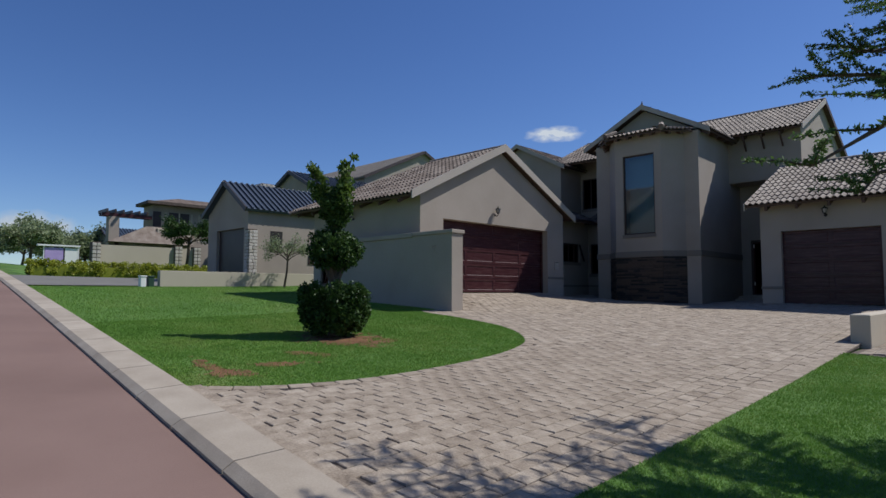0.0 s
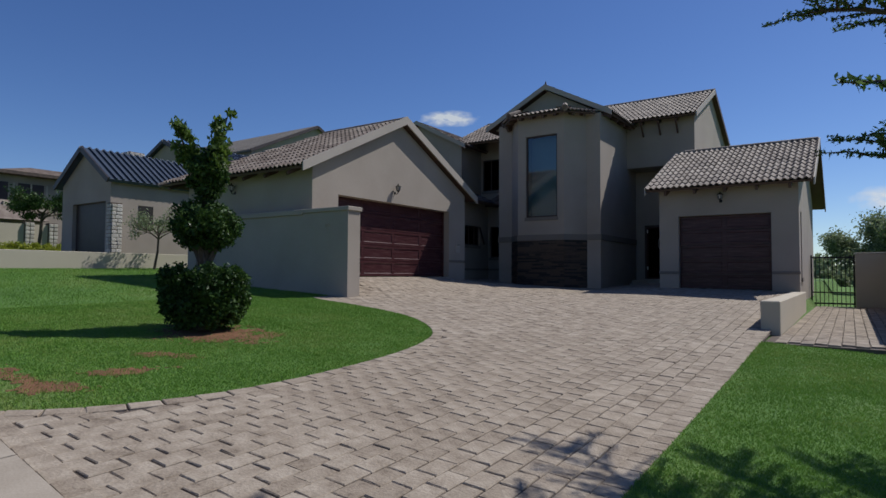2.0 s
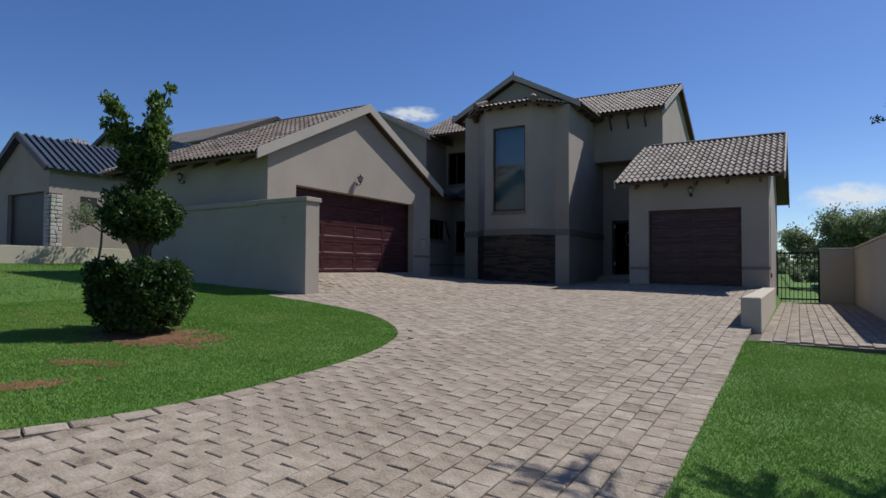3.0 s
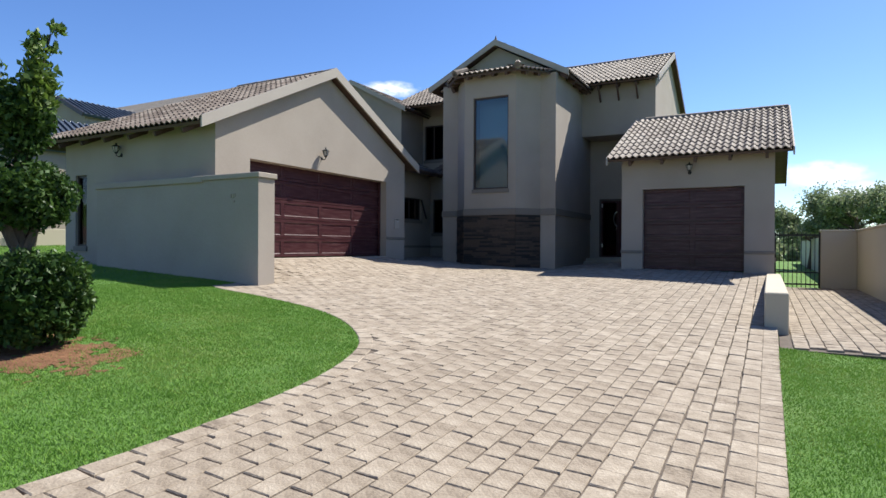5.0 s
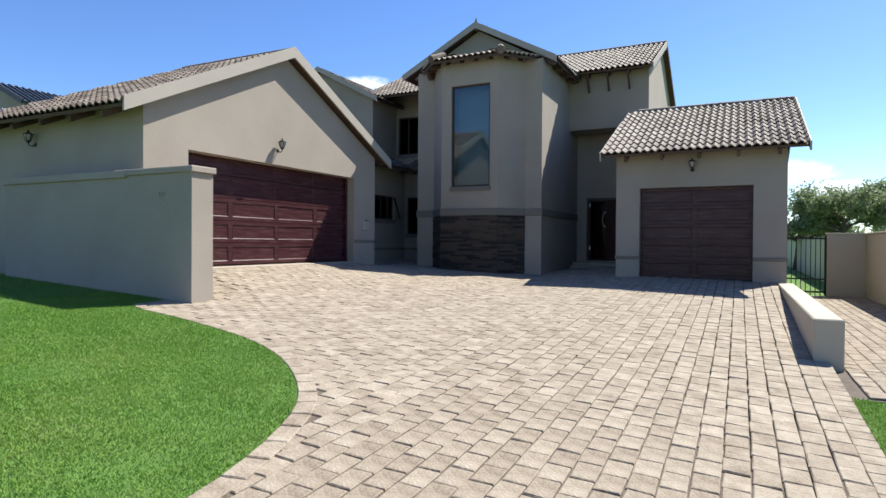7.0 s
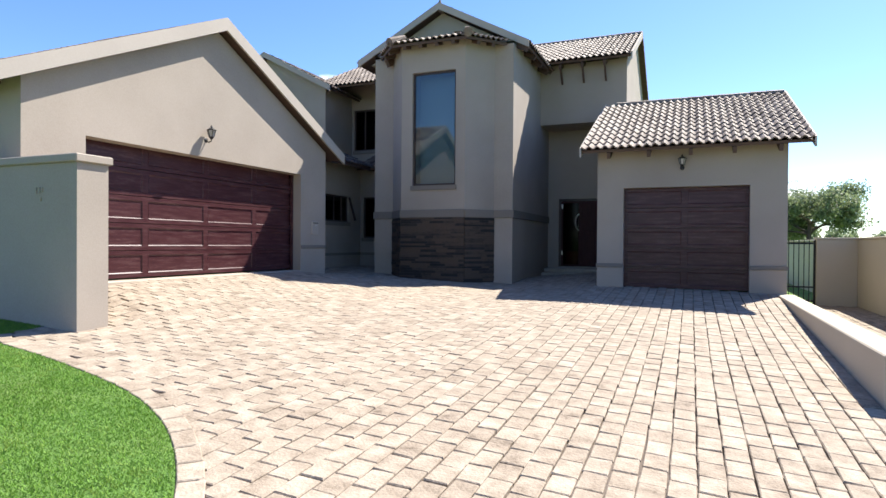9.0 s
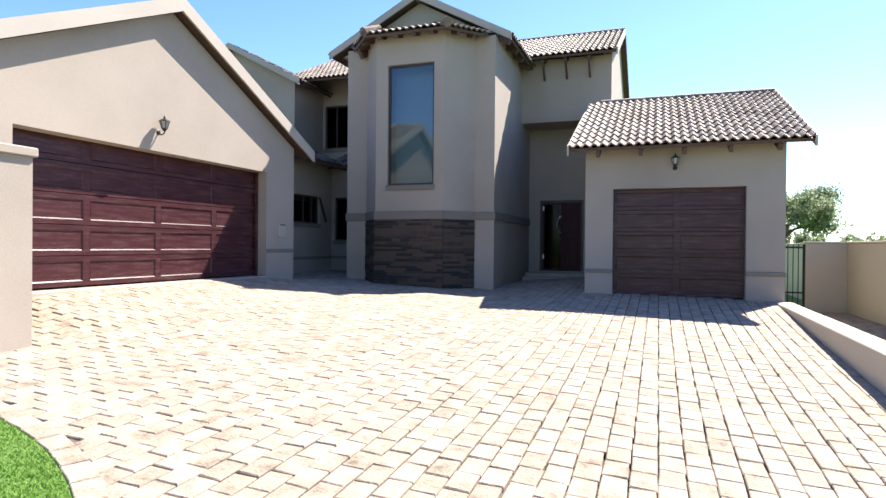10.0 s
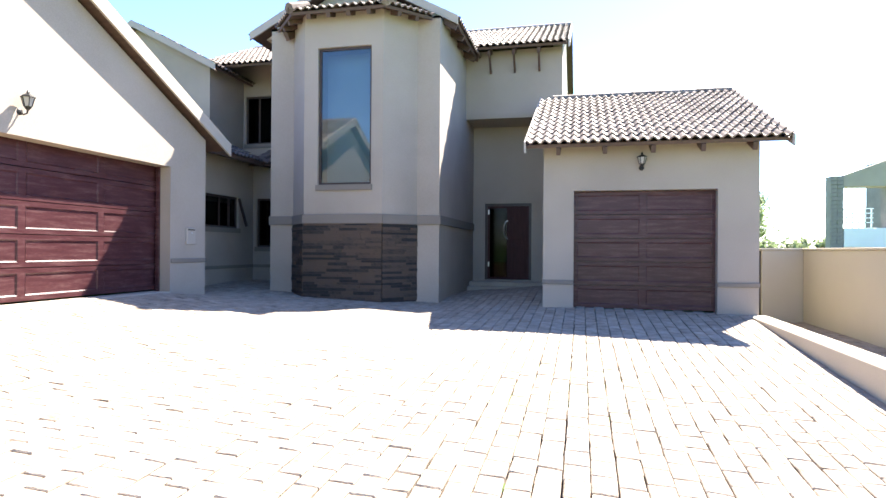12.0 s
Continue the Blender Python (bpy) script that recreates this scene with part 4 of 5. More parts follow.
for (ax, ay), (bx, by) in zip(BAY, BAY[1:]):
    d = Vector((bx - ax, by - ay, 0))
    L, d = d.length, d.normalized()
    o = Vector((d.y, -d.x, 0))
    z = 0.98
    while z < 2.57:
        h = min(rng.uniform(0.045, 0.075), 2.59 - z)
        u = 0.0
        while u < L - 0.01:
            w = min(rng.uniform(0.2, 0.6), L - u)
            if L - u - w < 0.08:
                w = L - u
            out = rng.uniform(0.015, 0.04)
            s = new("stone", unit_me)
            c = Vector((ax, ay, z + h / 2)) + d * (u + w / 2) + o * (out / 2)
            s.matrix_basis = Matrix.LocRotScale(c, Euler((0, 0, math.atan2(d.y, d.x))), (w - 0.004, out, h - 0.004))
            child(s, cladding)
            u += w
        z += h


# ---- planting ----
def leaf_cloud(name, centres, count, size, mat, parent, seed, spread_r, flat=0.0, slim=0.5, lift=0.0):
    """Many small two-sided leaves round the given centres (x, y, z, radius)."""
    rng = np.random.RandomState(seed)
    per = np.array([c[3] ** 2 for c in centres])
    pick = rng.choice(len(centres), count, p=per / per.sum())
    C = np.array(centres)[pick]
    v = rng.normal(size=(count, 3))
    v /= np.linalg.norm(v, axis=1)[:, None]
    r = C[:, 3:4] * (1 - spread_r * rng.rand(count, 1) ** 1.5)
    P = C[:, :3] + v * r * np.array([1, 1, 1 - flat])
    A = rng.normal(size=(count, 3)) + v * 0.5 + np.array([0, 0, lift])
    A /= np.linalg.norm(A, axis=1)[:, None]
    B = np.cross(A, rng.normal(size=(count, 3)))
    B /= np.linalg.norm(B, axis=1)[:, None]
    s = size * (0.6 + 0.8 * rng.rand(count, 1))
    V = np.empty((count, 4, 3))
    V[:, 0], V[:, 1], V[:, 2], V[:, 3] = P - A * s * 0.5, P + B * s * slim * 0.5, P + A * s * 0.5, P - B * s * slim * 0.5
    me = bpy.data.meshes.new(name)
    me.vertices.add(count * 4)
    me.vertices.foreach_set("co", V.astype(np.float32).ravel())
    me.loops.add(count * 4)
    me.loops.foreach_set("vertex_index", np.arange(count * 4, dtype=np.int32))
    me.polygons.add(count)
    me.polygons.foreach_set("loop_start", np.arange(0, count * 4, 4, dtype=np.int32))
    me.update(calc_edges=True)
    me.materials.append(mat)
    ob = new(name, me)
    if parent:
        child(ob, parent)
    return ob


def lumps(cx, cy, cz, rx, ry, rz, n, r, seed):
    """Small balls filling the skin of an ellipsoid, for an uneven outline."""
    rng = random.Random(seed)
    out = []
    for _ in range(n):
        v = Vector((rng.gauss(0, 1), rng.gauss(0, 1), rng.gauss(0, 1))).normalized()
        k = rng.uniform(0.6, 0.95)
        out.append((cx + v.x * rx * k, cy + v.y * ry * k, cz + v.z * rz * k, r * rng.uniform(0.6, 1.2)))
    return out


def shadow_core(centre, radii, mat, parent, seed):
    """The dense inside of a clipped shrub."""
    bm = bmesh.new()
    bmesh.ops.create_icosphere(bm, subdivisions=3, radius=1)
    for v in bm.verts:
        k = 1 + 0.15 * noise.noise(v.co * 2 + Vector((seed, 0, 0)))
        v.co = Vector((centre[0] + v.co.x * radii[0] * k, centre[1] + v.co.y * radii[1] * k, centre[2] + v.co.z * radii[2] * k))
    return part("leafy_core", bm, mat, parent)


TX, TY = -6.28, 6.25
TZ = ground_z(TX, TY)
topiary = thing("topiary_shrub", (TX, TY, TZ), "clipped topiary shrub with two rounded tiers and a forked top", "shrub")
part("trunk", tube(bmesh.new(), [(TX, TY, TZ - 0.05), (TX + 0.03, TY, TZ + 0.6), (TX - 0.02, TY + 0.02, TZ + 1.2), (TX + 0.02, TY, TZ + 1.9), (TX, TY, TZ + 2.3)], [0.11, 0.085, 0.075, 0.06, 0.03], 9), M["bark"], topiary)
for a in range(4):
    ang = a * 1.6 + 0.4
    part("branch", tube(bmesh.new(), [(TX, TY, TZ + 0.85), (TX + 0.16 * math.cos(ang), TY + 0.16 * math.sin(ang), TZ + 1.15), (TX + 0.3 * math.cos(ang), TY + 0.3 * math.sin(ang), TZ + 1.5)], [0.05, 0.035, 0.015], 6), M["bark"], topiary)
shadow_core((TX, TY, TZ + 0.5), (0.48, 0.48, 0.34), M["leaf"], topiary, 1)
bowl = []
rng = random.Random(4)
for _ in range(230):
    z = rng.uniform(0.12, 0.86)
    r = (0.38 + 0.19 * min(1.0, z / 0.5)) * (rng.uniform(0.8, 1.0) if z < 0.78 else math.sqrt(rng.random()))
    a = rng.uniform(0, math.tau)
    bowl.append((TX + r * math.cos(a), TY + r * math.sin(a), TZ + z, 0.11 * rng.uniform(0.7, 1.2)))
leaf_cloud("lower_tier", bowl, 17000, 0.06, M["leaf"], topiary, 1, 0.6)
shadow_core((TX - 0.02, TY, TZ + 1.52), (0.3, 0.3, 0.24), M["leaf"], topiary, 2)
leaf_cloud("middle_tier", lumps(TX, TY, TZ + 1.5, 0.47, 0.47, 0.33, 140, 0.12, 2), 11000, 0.06, M["leaf"], topiary, 2, 0.5)
top = []
rng = random.Random(2)
for s0, s1, h0, h1, fat in ((-0.16, -0.48, 2.3, 2.98, 0.15), (0.1, 0.27, 2.35, 3.08, 0.16)):
    for k in range(22):
        f = k / 21
        w = s0 + (s1 - s0) * f
        top.append((TX + 0.78 * w + rng.uniform(-0.15, 0.15) * (1 - f * 0.5), TY + 0.62 * w + rng.uniform(-0.15, 0.15) * (1 - f * 0.5), TZ + rng.uniform(-0.06, 0.1) + h0 + (h1 - h0) * f, fat * (1.0 - 0.55 * f)))
    part("branch", tube(bmesh.new(), [(TX, TY, TZ + 1.8), (TX + 0.78 * s0, TY + 0.62 * s0, TZ + h0), (TX + 0.78 * s1, TY + 0.62 * s1, TZ + h1)], [0.035, 0.025, 0.008], 6), M["bark"], topiary)
leaf_cloud("upper_tier", lumps(TX + 0.02, TY, TZ + 2.2, 0.27, 0.27, 0.34, 70, 0.1, 8), 5200, 0.065, M["leaf"], topiary, 6, 0.6)
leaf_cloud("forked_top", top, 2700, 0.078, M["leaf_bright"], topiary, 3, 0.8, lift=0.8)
leaf_cloud("low_sprig", [(TX - 0.75, TY - 0.1, TZ + 0.42, 0.12), (TX - 0.65, TY + 0.3, TZ + 0.25, 0.1)], 150, 0.07, M["leaf"], topiary, 4, 0.9)


def grow(bm, p, d, length, radius, depth, rng, tips, spread_a=0.6, droop=0.0):
    """A limb that forks into thinner limbs; gathers the twigs' points in tips."""
    n = 4
    pts, rad = [Vector(p)], [radius]
    d = Vector(d).normalized()
    for i in range(n):
        d = (d + Vector((rng.gauss(0, 0.14), rng.gauss(0, 0.14), rng.gauss(0, 0.1) - droop))).normalized()
        pts.append(pts[-1] + d * (length / n))
        rad.append(radius * (1 - 0.55 * (i + 1) / n))
    tube(bm, pts, rad, 6 if depth > 1 else 4)
    if depth == 0:
        for q in pts[1:]:
            tips.append(tuple(q))
        return
    for k in range(3 if depth > 1 else 4):
        f = rng.uniform(0.45, 1.0)
        at = pts[min(n, 1 + int(f * (n - 1)))]
        side = Vector((rng.gauss(0, 1), rng.gauss(0, 1), rng.gauss(0, 0.6)))
        grow(bm, at, d + side.normalized() * spread_a, length * rng.uniform(0.5, 0.75), radius * 0.45, depth - 1, rng, tips, spread_a, droop)
    grow(bm, pts[-1], d, length * 0.65, radius * 0.42, depth - 1, rng, tips, spread_a, droop)


def tree(name, place, height, lean, limbs, reach, leaf_n, leaf_size, tuft, mat, label, seed, depth=2, slim=0.35, trunk_r=0.09):
    rng = random.Random(seed)
    t = thing(name, place, label, "tree")
    base = Vector(place)
    fork = base + Vector((lean[0], lean[1], height * 0.45))
    bm = bmesh.new()
    tube(bm, [base - Vector((0, 0, 0.1)), base + (fork - base) * 0.5 + Vector((0.04, 0.03, 0)), fork], [trunk_r * 1.25, trunk_r, trunk_r * 0.85], 9)
    part("trunk", bm, M["bark"], t)
    tips = []
    bm = bmesh.new()
    for k in range(limbs):
        a = k * math.tau / limbs + rng.uniform(-0.3, 0.3)
        d = Vector((math.cos(a), math.sin(a), rng.uniform(0.35, 1.1)))
        grow(bm, fork - Vector((0, 0, rng.uniform(0, 0.3) * height * 0.3)), d, reach * rng.uniform(0.8, 1.15), trunk_r * 0.6, depth, rng, tips)
    part("branchwork", bm, M["bark"], t)
    leaf_cloud("crown", [(*p, tuft * rng.uniform(0.6, 1.3)) for p in tips], leaf_n, leaf_size, mat, t, seed, 0.95, 0.3, slim)
    return t


# acacia at the verge: its boughs hang over the driveway's edge
acacia = thing("acacia_tree", (3.35, 6.6, ground_z(2.2, 6.6)), "thorn acacia with fine green leaflets over the verge", "tree")
rng = random.Random(21)
base = Vector((3.35, 6.6, ground_z(2.2, 6.6)))
part("trunk", tube(bmesh.new(), [base - Vector((0, 0, 0.1)), base + Vector((0.05, 0.05, 1.2)), base + Vector((-0.1, 0.0, 2.3))], [0.16, 0.13, 0.11], 10), M["bark"], acacia)


def frond(bm, thorns, tips, a, b, r, rng, full=15):
    """A bough from a to b: side twigs in flat layers along its outer part, set with leaf tufts and thorns."""
    a, b = Vector(a), Vector(b)
    d = b - a
    pts = [a + d * f + Vector((0, 0, 0.12 * d.length * math.sin(math.pi * f))) + Vector((rng.gauss(0, 0.02), rng.gauss(0, 0.02), rng.gauss(0, 0.012))) * d.length for f in (0, 0.15, 0.3, 0.45, 0.6, 0.75, 0.9, 1.0)]
    tube(bm, pts, [r * (1 - 0.85 * i / 7) for i in range(8)], 6)
    way = Vector((d.x, d.y, 0)).normalized()
    side = Vector((-way.y, way.x, 0))
    for k in range(full):
        f = 0.42 + 0.58 * k / (full - 1)
        i = min(6, int(f * 7))
        p = pts[i].lerp(pts[i + 1], f * 7 - i)
        for sg in (-1, 1):
            ln = rng.uniform(0.3, 0.62) * (1.25 - 0.7 * f) * min(1.3, d.length / 2.2)
            q = p + (way * rng.uniform(0.5, 1.0) + side * sg * rng.uniform(0.4, 1.0) + Vector((0, 0, rng.uniform(-0.05, 0.25)))).normalized() * ln
            tube(bm, [p, p.lerp(q, 0.55) + Vector((0, 0, 0.02)), q], [0.007, 0.005, 0.002], 4)
            n = max(3, int(ln / 0.045))
            for j in range(n):
                c = p.lerp(q, (j + 0.7) / n)
                tips.append((c.x, c.y, c.z + 0.012, rng.uniform(0.025, 0.05)))
                if j % 2:
                    t = Vector((rng.gauss(0, 1), rng.gauss(0, 1), rng.gauss(0, 1))).normalized()
                    tube(thorns, [c, c + t * 0.025, c + t * 0.05], [0.0022, 0.0014, 0.0004], 3)


tips = []
bm, thorn_bm = bmesh.new(), bmesh.new()
fork = base + Vector((-0.1, 0, 2.25))
for x, y, z, full in ((1.3, 5.3, 2.98, 13), (1.4, 5.5, 3.25, 13), (1.75, 5.3, 2.75, 13), (1.55, 5.1, 2.1, 9), (1.7, 3.5, 2.05, 6), (2.0, 5.5, 2.45, 11), (1.9, 5.0, 3.15, 12), (1.8, 6.0, 3.0, 13),
                      (2.4, 4.9, 2.9, 12), (2.3, 5.7, 3.4, 14), (2.5, 5.3, 3.1, 14), (2.1, 6.2, 3.6, 14), (0.6, 4.7, 5.0, 15), (1.25, 5.6, 4.6, 15), (1.3, 8.2, 4.7, 15), (2.3, 8.6, 4.4, 15), (3.0, 5.0, 5.0, 15), (4.6, 7.0, 4.6, 15),
                      (2.0, 6.6, 5.2, 15), (0.6, 6.0, 4.8, 15), (1.6, 4.0, 4.9, 15), (3.7, 8.5, 4.4, 15), (1.1, 5.1, 5.5, 15), (4.4, 5.4, 4.4, 15), (2.2, 7.8, 3.6, 15), (2.8, 8.7, 4.0, 15),
                      (1.9, 7.5, 4.3, 15), (3.2, 9.2, 4.4, 15), (2.7, 7.4, 3.2, 15), (1.6, 7.0, 4.5, 15), (2.5, 7.0, 4.8, 15), (3.0, 8.2, 4.9, 15), (2.4, 8.2, 5.0, 15)):
    frond(bm, thorn_bm, tips, fork + Vector((0, 0, rng.uniform(-0.2, 0.35))), (x, y, z), 0.05, rng, full)
part("branchwork", bm, M["bark"], acacia)
part("thorns", thorn_bm, M["leaf_grey"], acacia, "pale straight thorns")
leaf_cloud("crown", tips, 150000, 0.03, M["leaf_acacia"], acacia, 21, 0.95, 0.5, 0.4)

# sapling by the neighbour's wall
tree("sapling", (-19.6, 13.2, ground_z(-19.6, 13.2)), 3.0, (0.1, 0.1), 9, 0.62, 2600, 0.08, 0.2, M["leaf_grey"], "slender young tree with thin grey-green foliage", 5, 2, 0.4, 0.04)


# ---- neighbouring houses ----
def blue_tiles(name, eave, along, up, width, length, mat, parent, pitch=0.28):
    """Ribbed roof side seen from afar."""
    eave, along, up = Vector(eave), Vector(along).normalized(), Vector(up).normalized()
    off = along.cross(up).normalized()
    if off.z < 0:
        off = -off
    bm = bmesh.new()
    prism(bm, [eave, eave + along * width, eave + along * width + up * length, eave + up * length], off * -0.12)
    roof = part(name, bm, mat, parent)
    bm = bmesh.new()
    for k in range(int(width / pitch) + 1):
        p = eave + along * (k * pitch + 0.05) + off * 0.04
        beam(bm, p, p + up * length, 0.06, 0.06, off)
    ribs = part("ribs", bm, mat, roof)
    ribs["kind"] = "stuff"
    return roof


def neighbour(name, x0, x1, y0, y1, base, eave, slope, axis, label, roof_mat="blue_roof", wall_mat="plaster", over=0.25, cut=None):
    """A plain gabled house; the ridge runs along axis."""
    h = thing(name, ((x0 + x1) / 2, (y0 + y1) / 2, base), label, "house")
    bm = bmesh.new()
    if axis == "y":
        wall_boxes(bm, "x", y0, 0.25, x0, x1, base - 0.5, eave, cut or [])
        m, hi = (x0 + x1) / 2, eave + slope * (x1 - x0) / 2
        part("wall", bm, M[wall_mat], h)
        part("wall", box(bmesh.new(), x1 - 0.25, x1, y0 + 0.25, y1, base - 0.5, eave), M[wall_mat], h)
        part("wall", box(bmesh.new(), x0, x0 + 0.25, y0 + 0.25, y1, base - 0.5, eave), M[wall_mat], h)
        part("gable", prism(bmesh.new(), [(x0, y0, eave), (x1, y0, eave), (m, y0, hi)], (0, 0.25, 0)), M[wall_mat], h)
        run = (x1 - x0) / 2 + over
        for sg, xe in ((1, x0 - over), (-1, x1 + over)):
            blue_tiles("roof", (xe, y0 - over, eave - slope * over + 0.1), (0, 1, 0), (sg, 0, slope), y1 - y0 + 2 * over, math.hypot(run, run * slope), M[roof_mat], h)
        for sg in (-1, 1):
            part("bargeboard", beam(bmesh.new(), (m, y0 - over, hi + 0.05), (m + sg * run, y0 - over, eave - slope * over + 0.05), 0.05, 0.2), M["door_frame"], h)
    else:
        m, hi = (y0 + y1) / 2, eave + slope * (y1 - y0) / 2
        part("wall", box(bmesh.new(), x0, x1, y0, y0 + 0.25, base - 0.5, eave), M[wall_mat], h)
        part("wall", wall_boxes(bmesh.new(), "y", x1 - 0.25, 0.25, y0 + 0.25, y1, base - 0.5, eave, cut or []), M[wall_mat], h)
        part("gable", prism(bmesh.new(), [(x1 - 0.25, y0, eave), (x1 - 0.25, y1, eave), (x1 - 0.25, m, hi)], (0.25, 0, 0)), M[wall_mat], h)
        run = (y1 - y0) / 2 + over
        for sg, ye in ((1, y0 - over), (-1, y1 + over)):
            blue_tiles("roof", (x0 - over, ye, eave - slope * over + 0.1), (1, 0, 0), (0, sg, slope), x1 - x0 + 2 * over, math.hypot(run, run * slope), M[roof_mat], h)
        for sg in (-1, 1):
            part("bargeboard", beam(bmesh.new(), (x1 + over, m, hi + 0.05), (x1 + over, m + sg * run, eave - slope * over + 0.05), 0.05, 0.2), M["door_frame"], h)
    return h


nb = neighbour("garage_house", -25.9, -22.0, 12.8, 19.5, 1.7, 5.0, 0.66, "y", "neighbouring taupe garage wing with ribbed charcoal-blue roof", cut=[(-25.0, -22.35, 1.0, 4.15)])
part("garage_door", box(bmesh.new(), -25.0, -22.35, 12.95, 13.0, 1.5, 4.15), M["door_frame"], nb)
# flat sheet on the wall, a dark room's shade painted as its colour
part("window", box(bmesh.new(), -22.01, -21.985, 13.9, 14.5, 3.1, 4.05), M["unlit_room"], nb)
part("name_plate", box(bmesh.new(), -22.0, -21.97, 15.9, 16.5, 2.6, 3.0), M["door_frame"], nb)
pier = part("stone_pier", box(bmesh.new(), -22.05, -21.75, 12.72, 13.12, 1.4, 4.05), M["joint"], nb)
rng = random.Random(3)
pebble = mesh_of("stone", box(bmesh.new(), -0.5, 0.5, -0.5, 0.5, -0.5, 0.5, 0.12), M["pale_stone"])
for r in range(18):
    cut = rng.uniform(0.3, 0.7)
    z = 1.5 + r * 0.143
    for lo, hi in ((0.0, cut), (cut, 1.0)):
        s = new("stone", pebble)
        s.matrix_basis = Matrix.LocRotScale((-21.74, 12.72 + 0.4 * (lo + hi) / 2, z), Euler((rng.uniform(-0.08, 0.08), 0, 0)), (0.07, 0.4 * (hi - lo) - 0.012, rng.uniform(0.11, 0.14)))
        child(s, pier)
        s = new("stone", pebble)
        s.matrix_basis = Matrix.LocRotScale((-22.05 + 0.3 * (lo + hi) / 2, 12.71, z), Euler((0, rng.uniform(-0.08, 0.08), 0)), (0.3 * (hi - lo) - 0.012, 0.07, rng.uniform(0.11, 0.14)))
        child(s, pier)
chimney = part("chimney", box(bmesh.new(), -24.95, -24.25, 14.65, 15.35, 6.0, 6.62, 0.02), M["joint"], nb)
for r in range(3):
    for c in range(3):
        s = new("stone", pebble)
        s.matrix_basis = Matrix.LocRotScale((-24.23, 14.77 + c * 0.23, 6.12 + r * 0.19), Euler((rng.uniform(-0.2, 0.2), 0, 0)), (0.08, rng.uniform(0.18, 0.22), rng.uniform(0.13, 0.17)))
        child(s, chimney)
        s = new("stone", pebble)
        s.matrix_basis = Matrix.LocRotScale((-24.83 + c * 0.23, 14.63, 6.12 + r * 0.19), Euler((0, rng.uniform(-0.2, 0.2), 0)), (rng.uniform(0.18, 0.22), 0.08, rng.uniform(0.13, 0.17)))
        child(s, chimney)
neighbour("rear_house", -31.9, -28.1, 19.8, 26.5, 2.0, 7.72, 0.47, "y", "neighbouring double-storey house with charcoal-blue roof")
neighbour("tall_house", -44, -30, 25.5, 36.5, 2.0, 9.2, 0.46, "x", "tall neighbouring house with dark bargeboards", "grey_roof")
bm = bmesh.new()
box(bm, -20.75, -20.5, 8.6, 16.5, 1.2, 2.1, 0.01)
solid("garden_wall", bm, M["cream"], "low cream plastered garden wall of the neighbour", "wall", "structure")
for k, (mat, y, lbl) in enumerate((("green_plastic", 8.3, "small dark green utility box on the lawn"), ("white", 8.02, "small pale utility box on the lawn"))):
    u = thing("utility_box", (-20.6, y, ground_z(-20.6, y)), lbl, "utility box", "utility boxes")
    z = ground_z(-20.6, y)
    part("housing", box(bmesh.new(), -20.71, -20.49, y - 0.1, y + 0.1, z - 0.05, z + 0.36, 0.02), M[mat], u)
    part("lid", box(bmesh.new(), -20.73, -20.47, y - 0.12, y + 0.12, z + 0.36, z + 0.4, 0.015), M[mat], u)

# neighbour's drive
ground_patch("neighbour_drive", [(-21.0, kerb_y(-21) + 0.02), (-21.0, 13.0), (-28.2, 13.0), (-28.2, kerb_y(-28.2) + 0.02)], 0.02, M["grey_paving"], "grey paved drive of the neighbour", "driveway")

# hedge along the far side of that drive
hedge = thing("hedge", (-29.5, 10, ground_z(-29.5, 10)), "clipped yellow-green hedge along the street side", "hedge")
hz = ground_z(-29.5, 10)
rng = random.Random(9)
hb = []
for k in range(700):
    y = rng.uniform(6.2, 17.5)
    hb.append((-29.6 + rng.uniform(-0.45, 0.45), y, ground_z(-29.5, y) + 0.05 + rng.uniform(0, 0.6), 0.15))
leaf_cloud("foliage", hb, 40000, 0.09, M["leaf_yellow"], hedge, 9, 0.6, lift=0.4)
part("leafy_core", box(bmesh.new(), -29.95, -29.25, 6.3, 17.5, hz - 0.3, hz + 0.45), M["leaf_yellow"], hedge)

# pergola house and its garden wall
far = thing("pergola_house", (-48, 18, 2.8), "modern taupe house with flat grey roofs and a timber pergola", "house")
part("wall", box(bmesh.new(), -48, -46.0, 17.4, 26, 2, 8.0), M["plaster"], far)
part("roof", prism(bmesh.new(), [(-48.4, 16.9, 8.0), (-45.2, 16.7, 8.0), (-45.2, 27, 8.0), (-48.4, 27, 8.0)], (0, 0, 0.22)), M["tile"], far)
rf2 = bmesh.new()
vs = [rf2.verts.new(p) for p in ((-48.2, 17.1, 8.22), (-45.6, 17.0, 8.22), (-45.6, 26.6, 8.22), (-48.2, 26.6, 8.22), (-47.2, 19.5, 8.75), (-46.6, 19.5, 8.75), (-46.6, 24, 8.75), (-47.2, 24, 8.75))]
for q in ((0, 1, 5, 4), (1, 2, 6, 5), (2, 3, 7, 6), (3, 0, 4, 7), (4, 5, 6, 7)):
    rf2.faces.new([vs[i] for i in q])
part("roof", rf2, M["tile"], far)
for y0, y1, z0, z1 in ((17.4, 18.0, 6.2, 7.5), (18.6, 20.2, 6.2, 7.5), (21.2, 22.4, 5.3, 6.3)):
    part("window", box(bmesh.new(), -46.02, -45.97, y0, y1, z0, z1), M["blind"] if y0 > 21 else M["door_frame"], far)
part("wall", box(bmesh.new(), -46.0, -45.6, 14.6, 20, 2, 4.9), M["plaster"], far)
rf3 = bmesh.new()
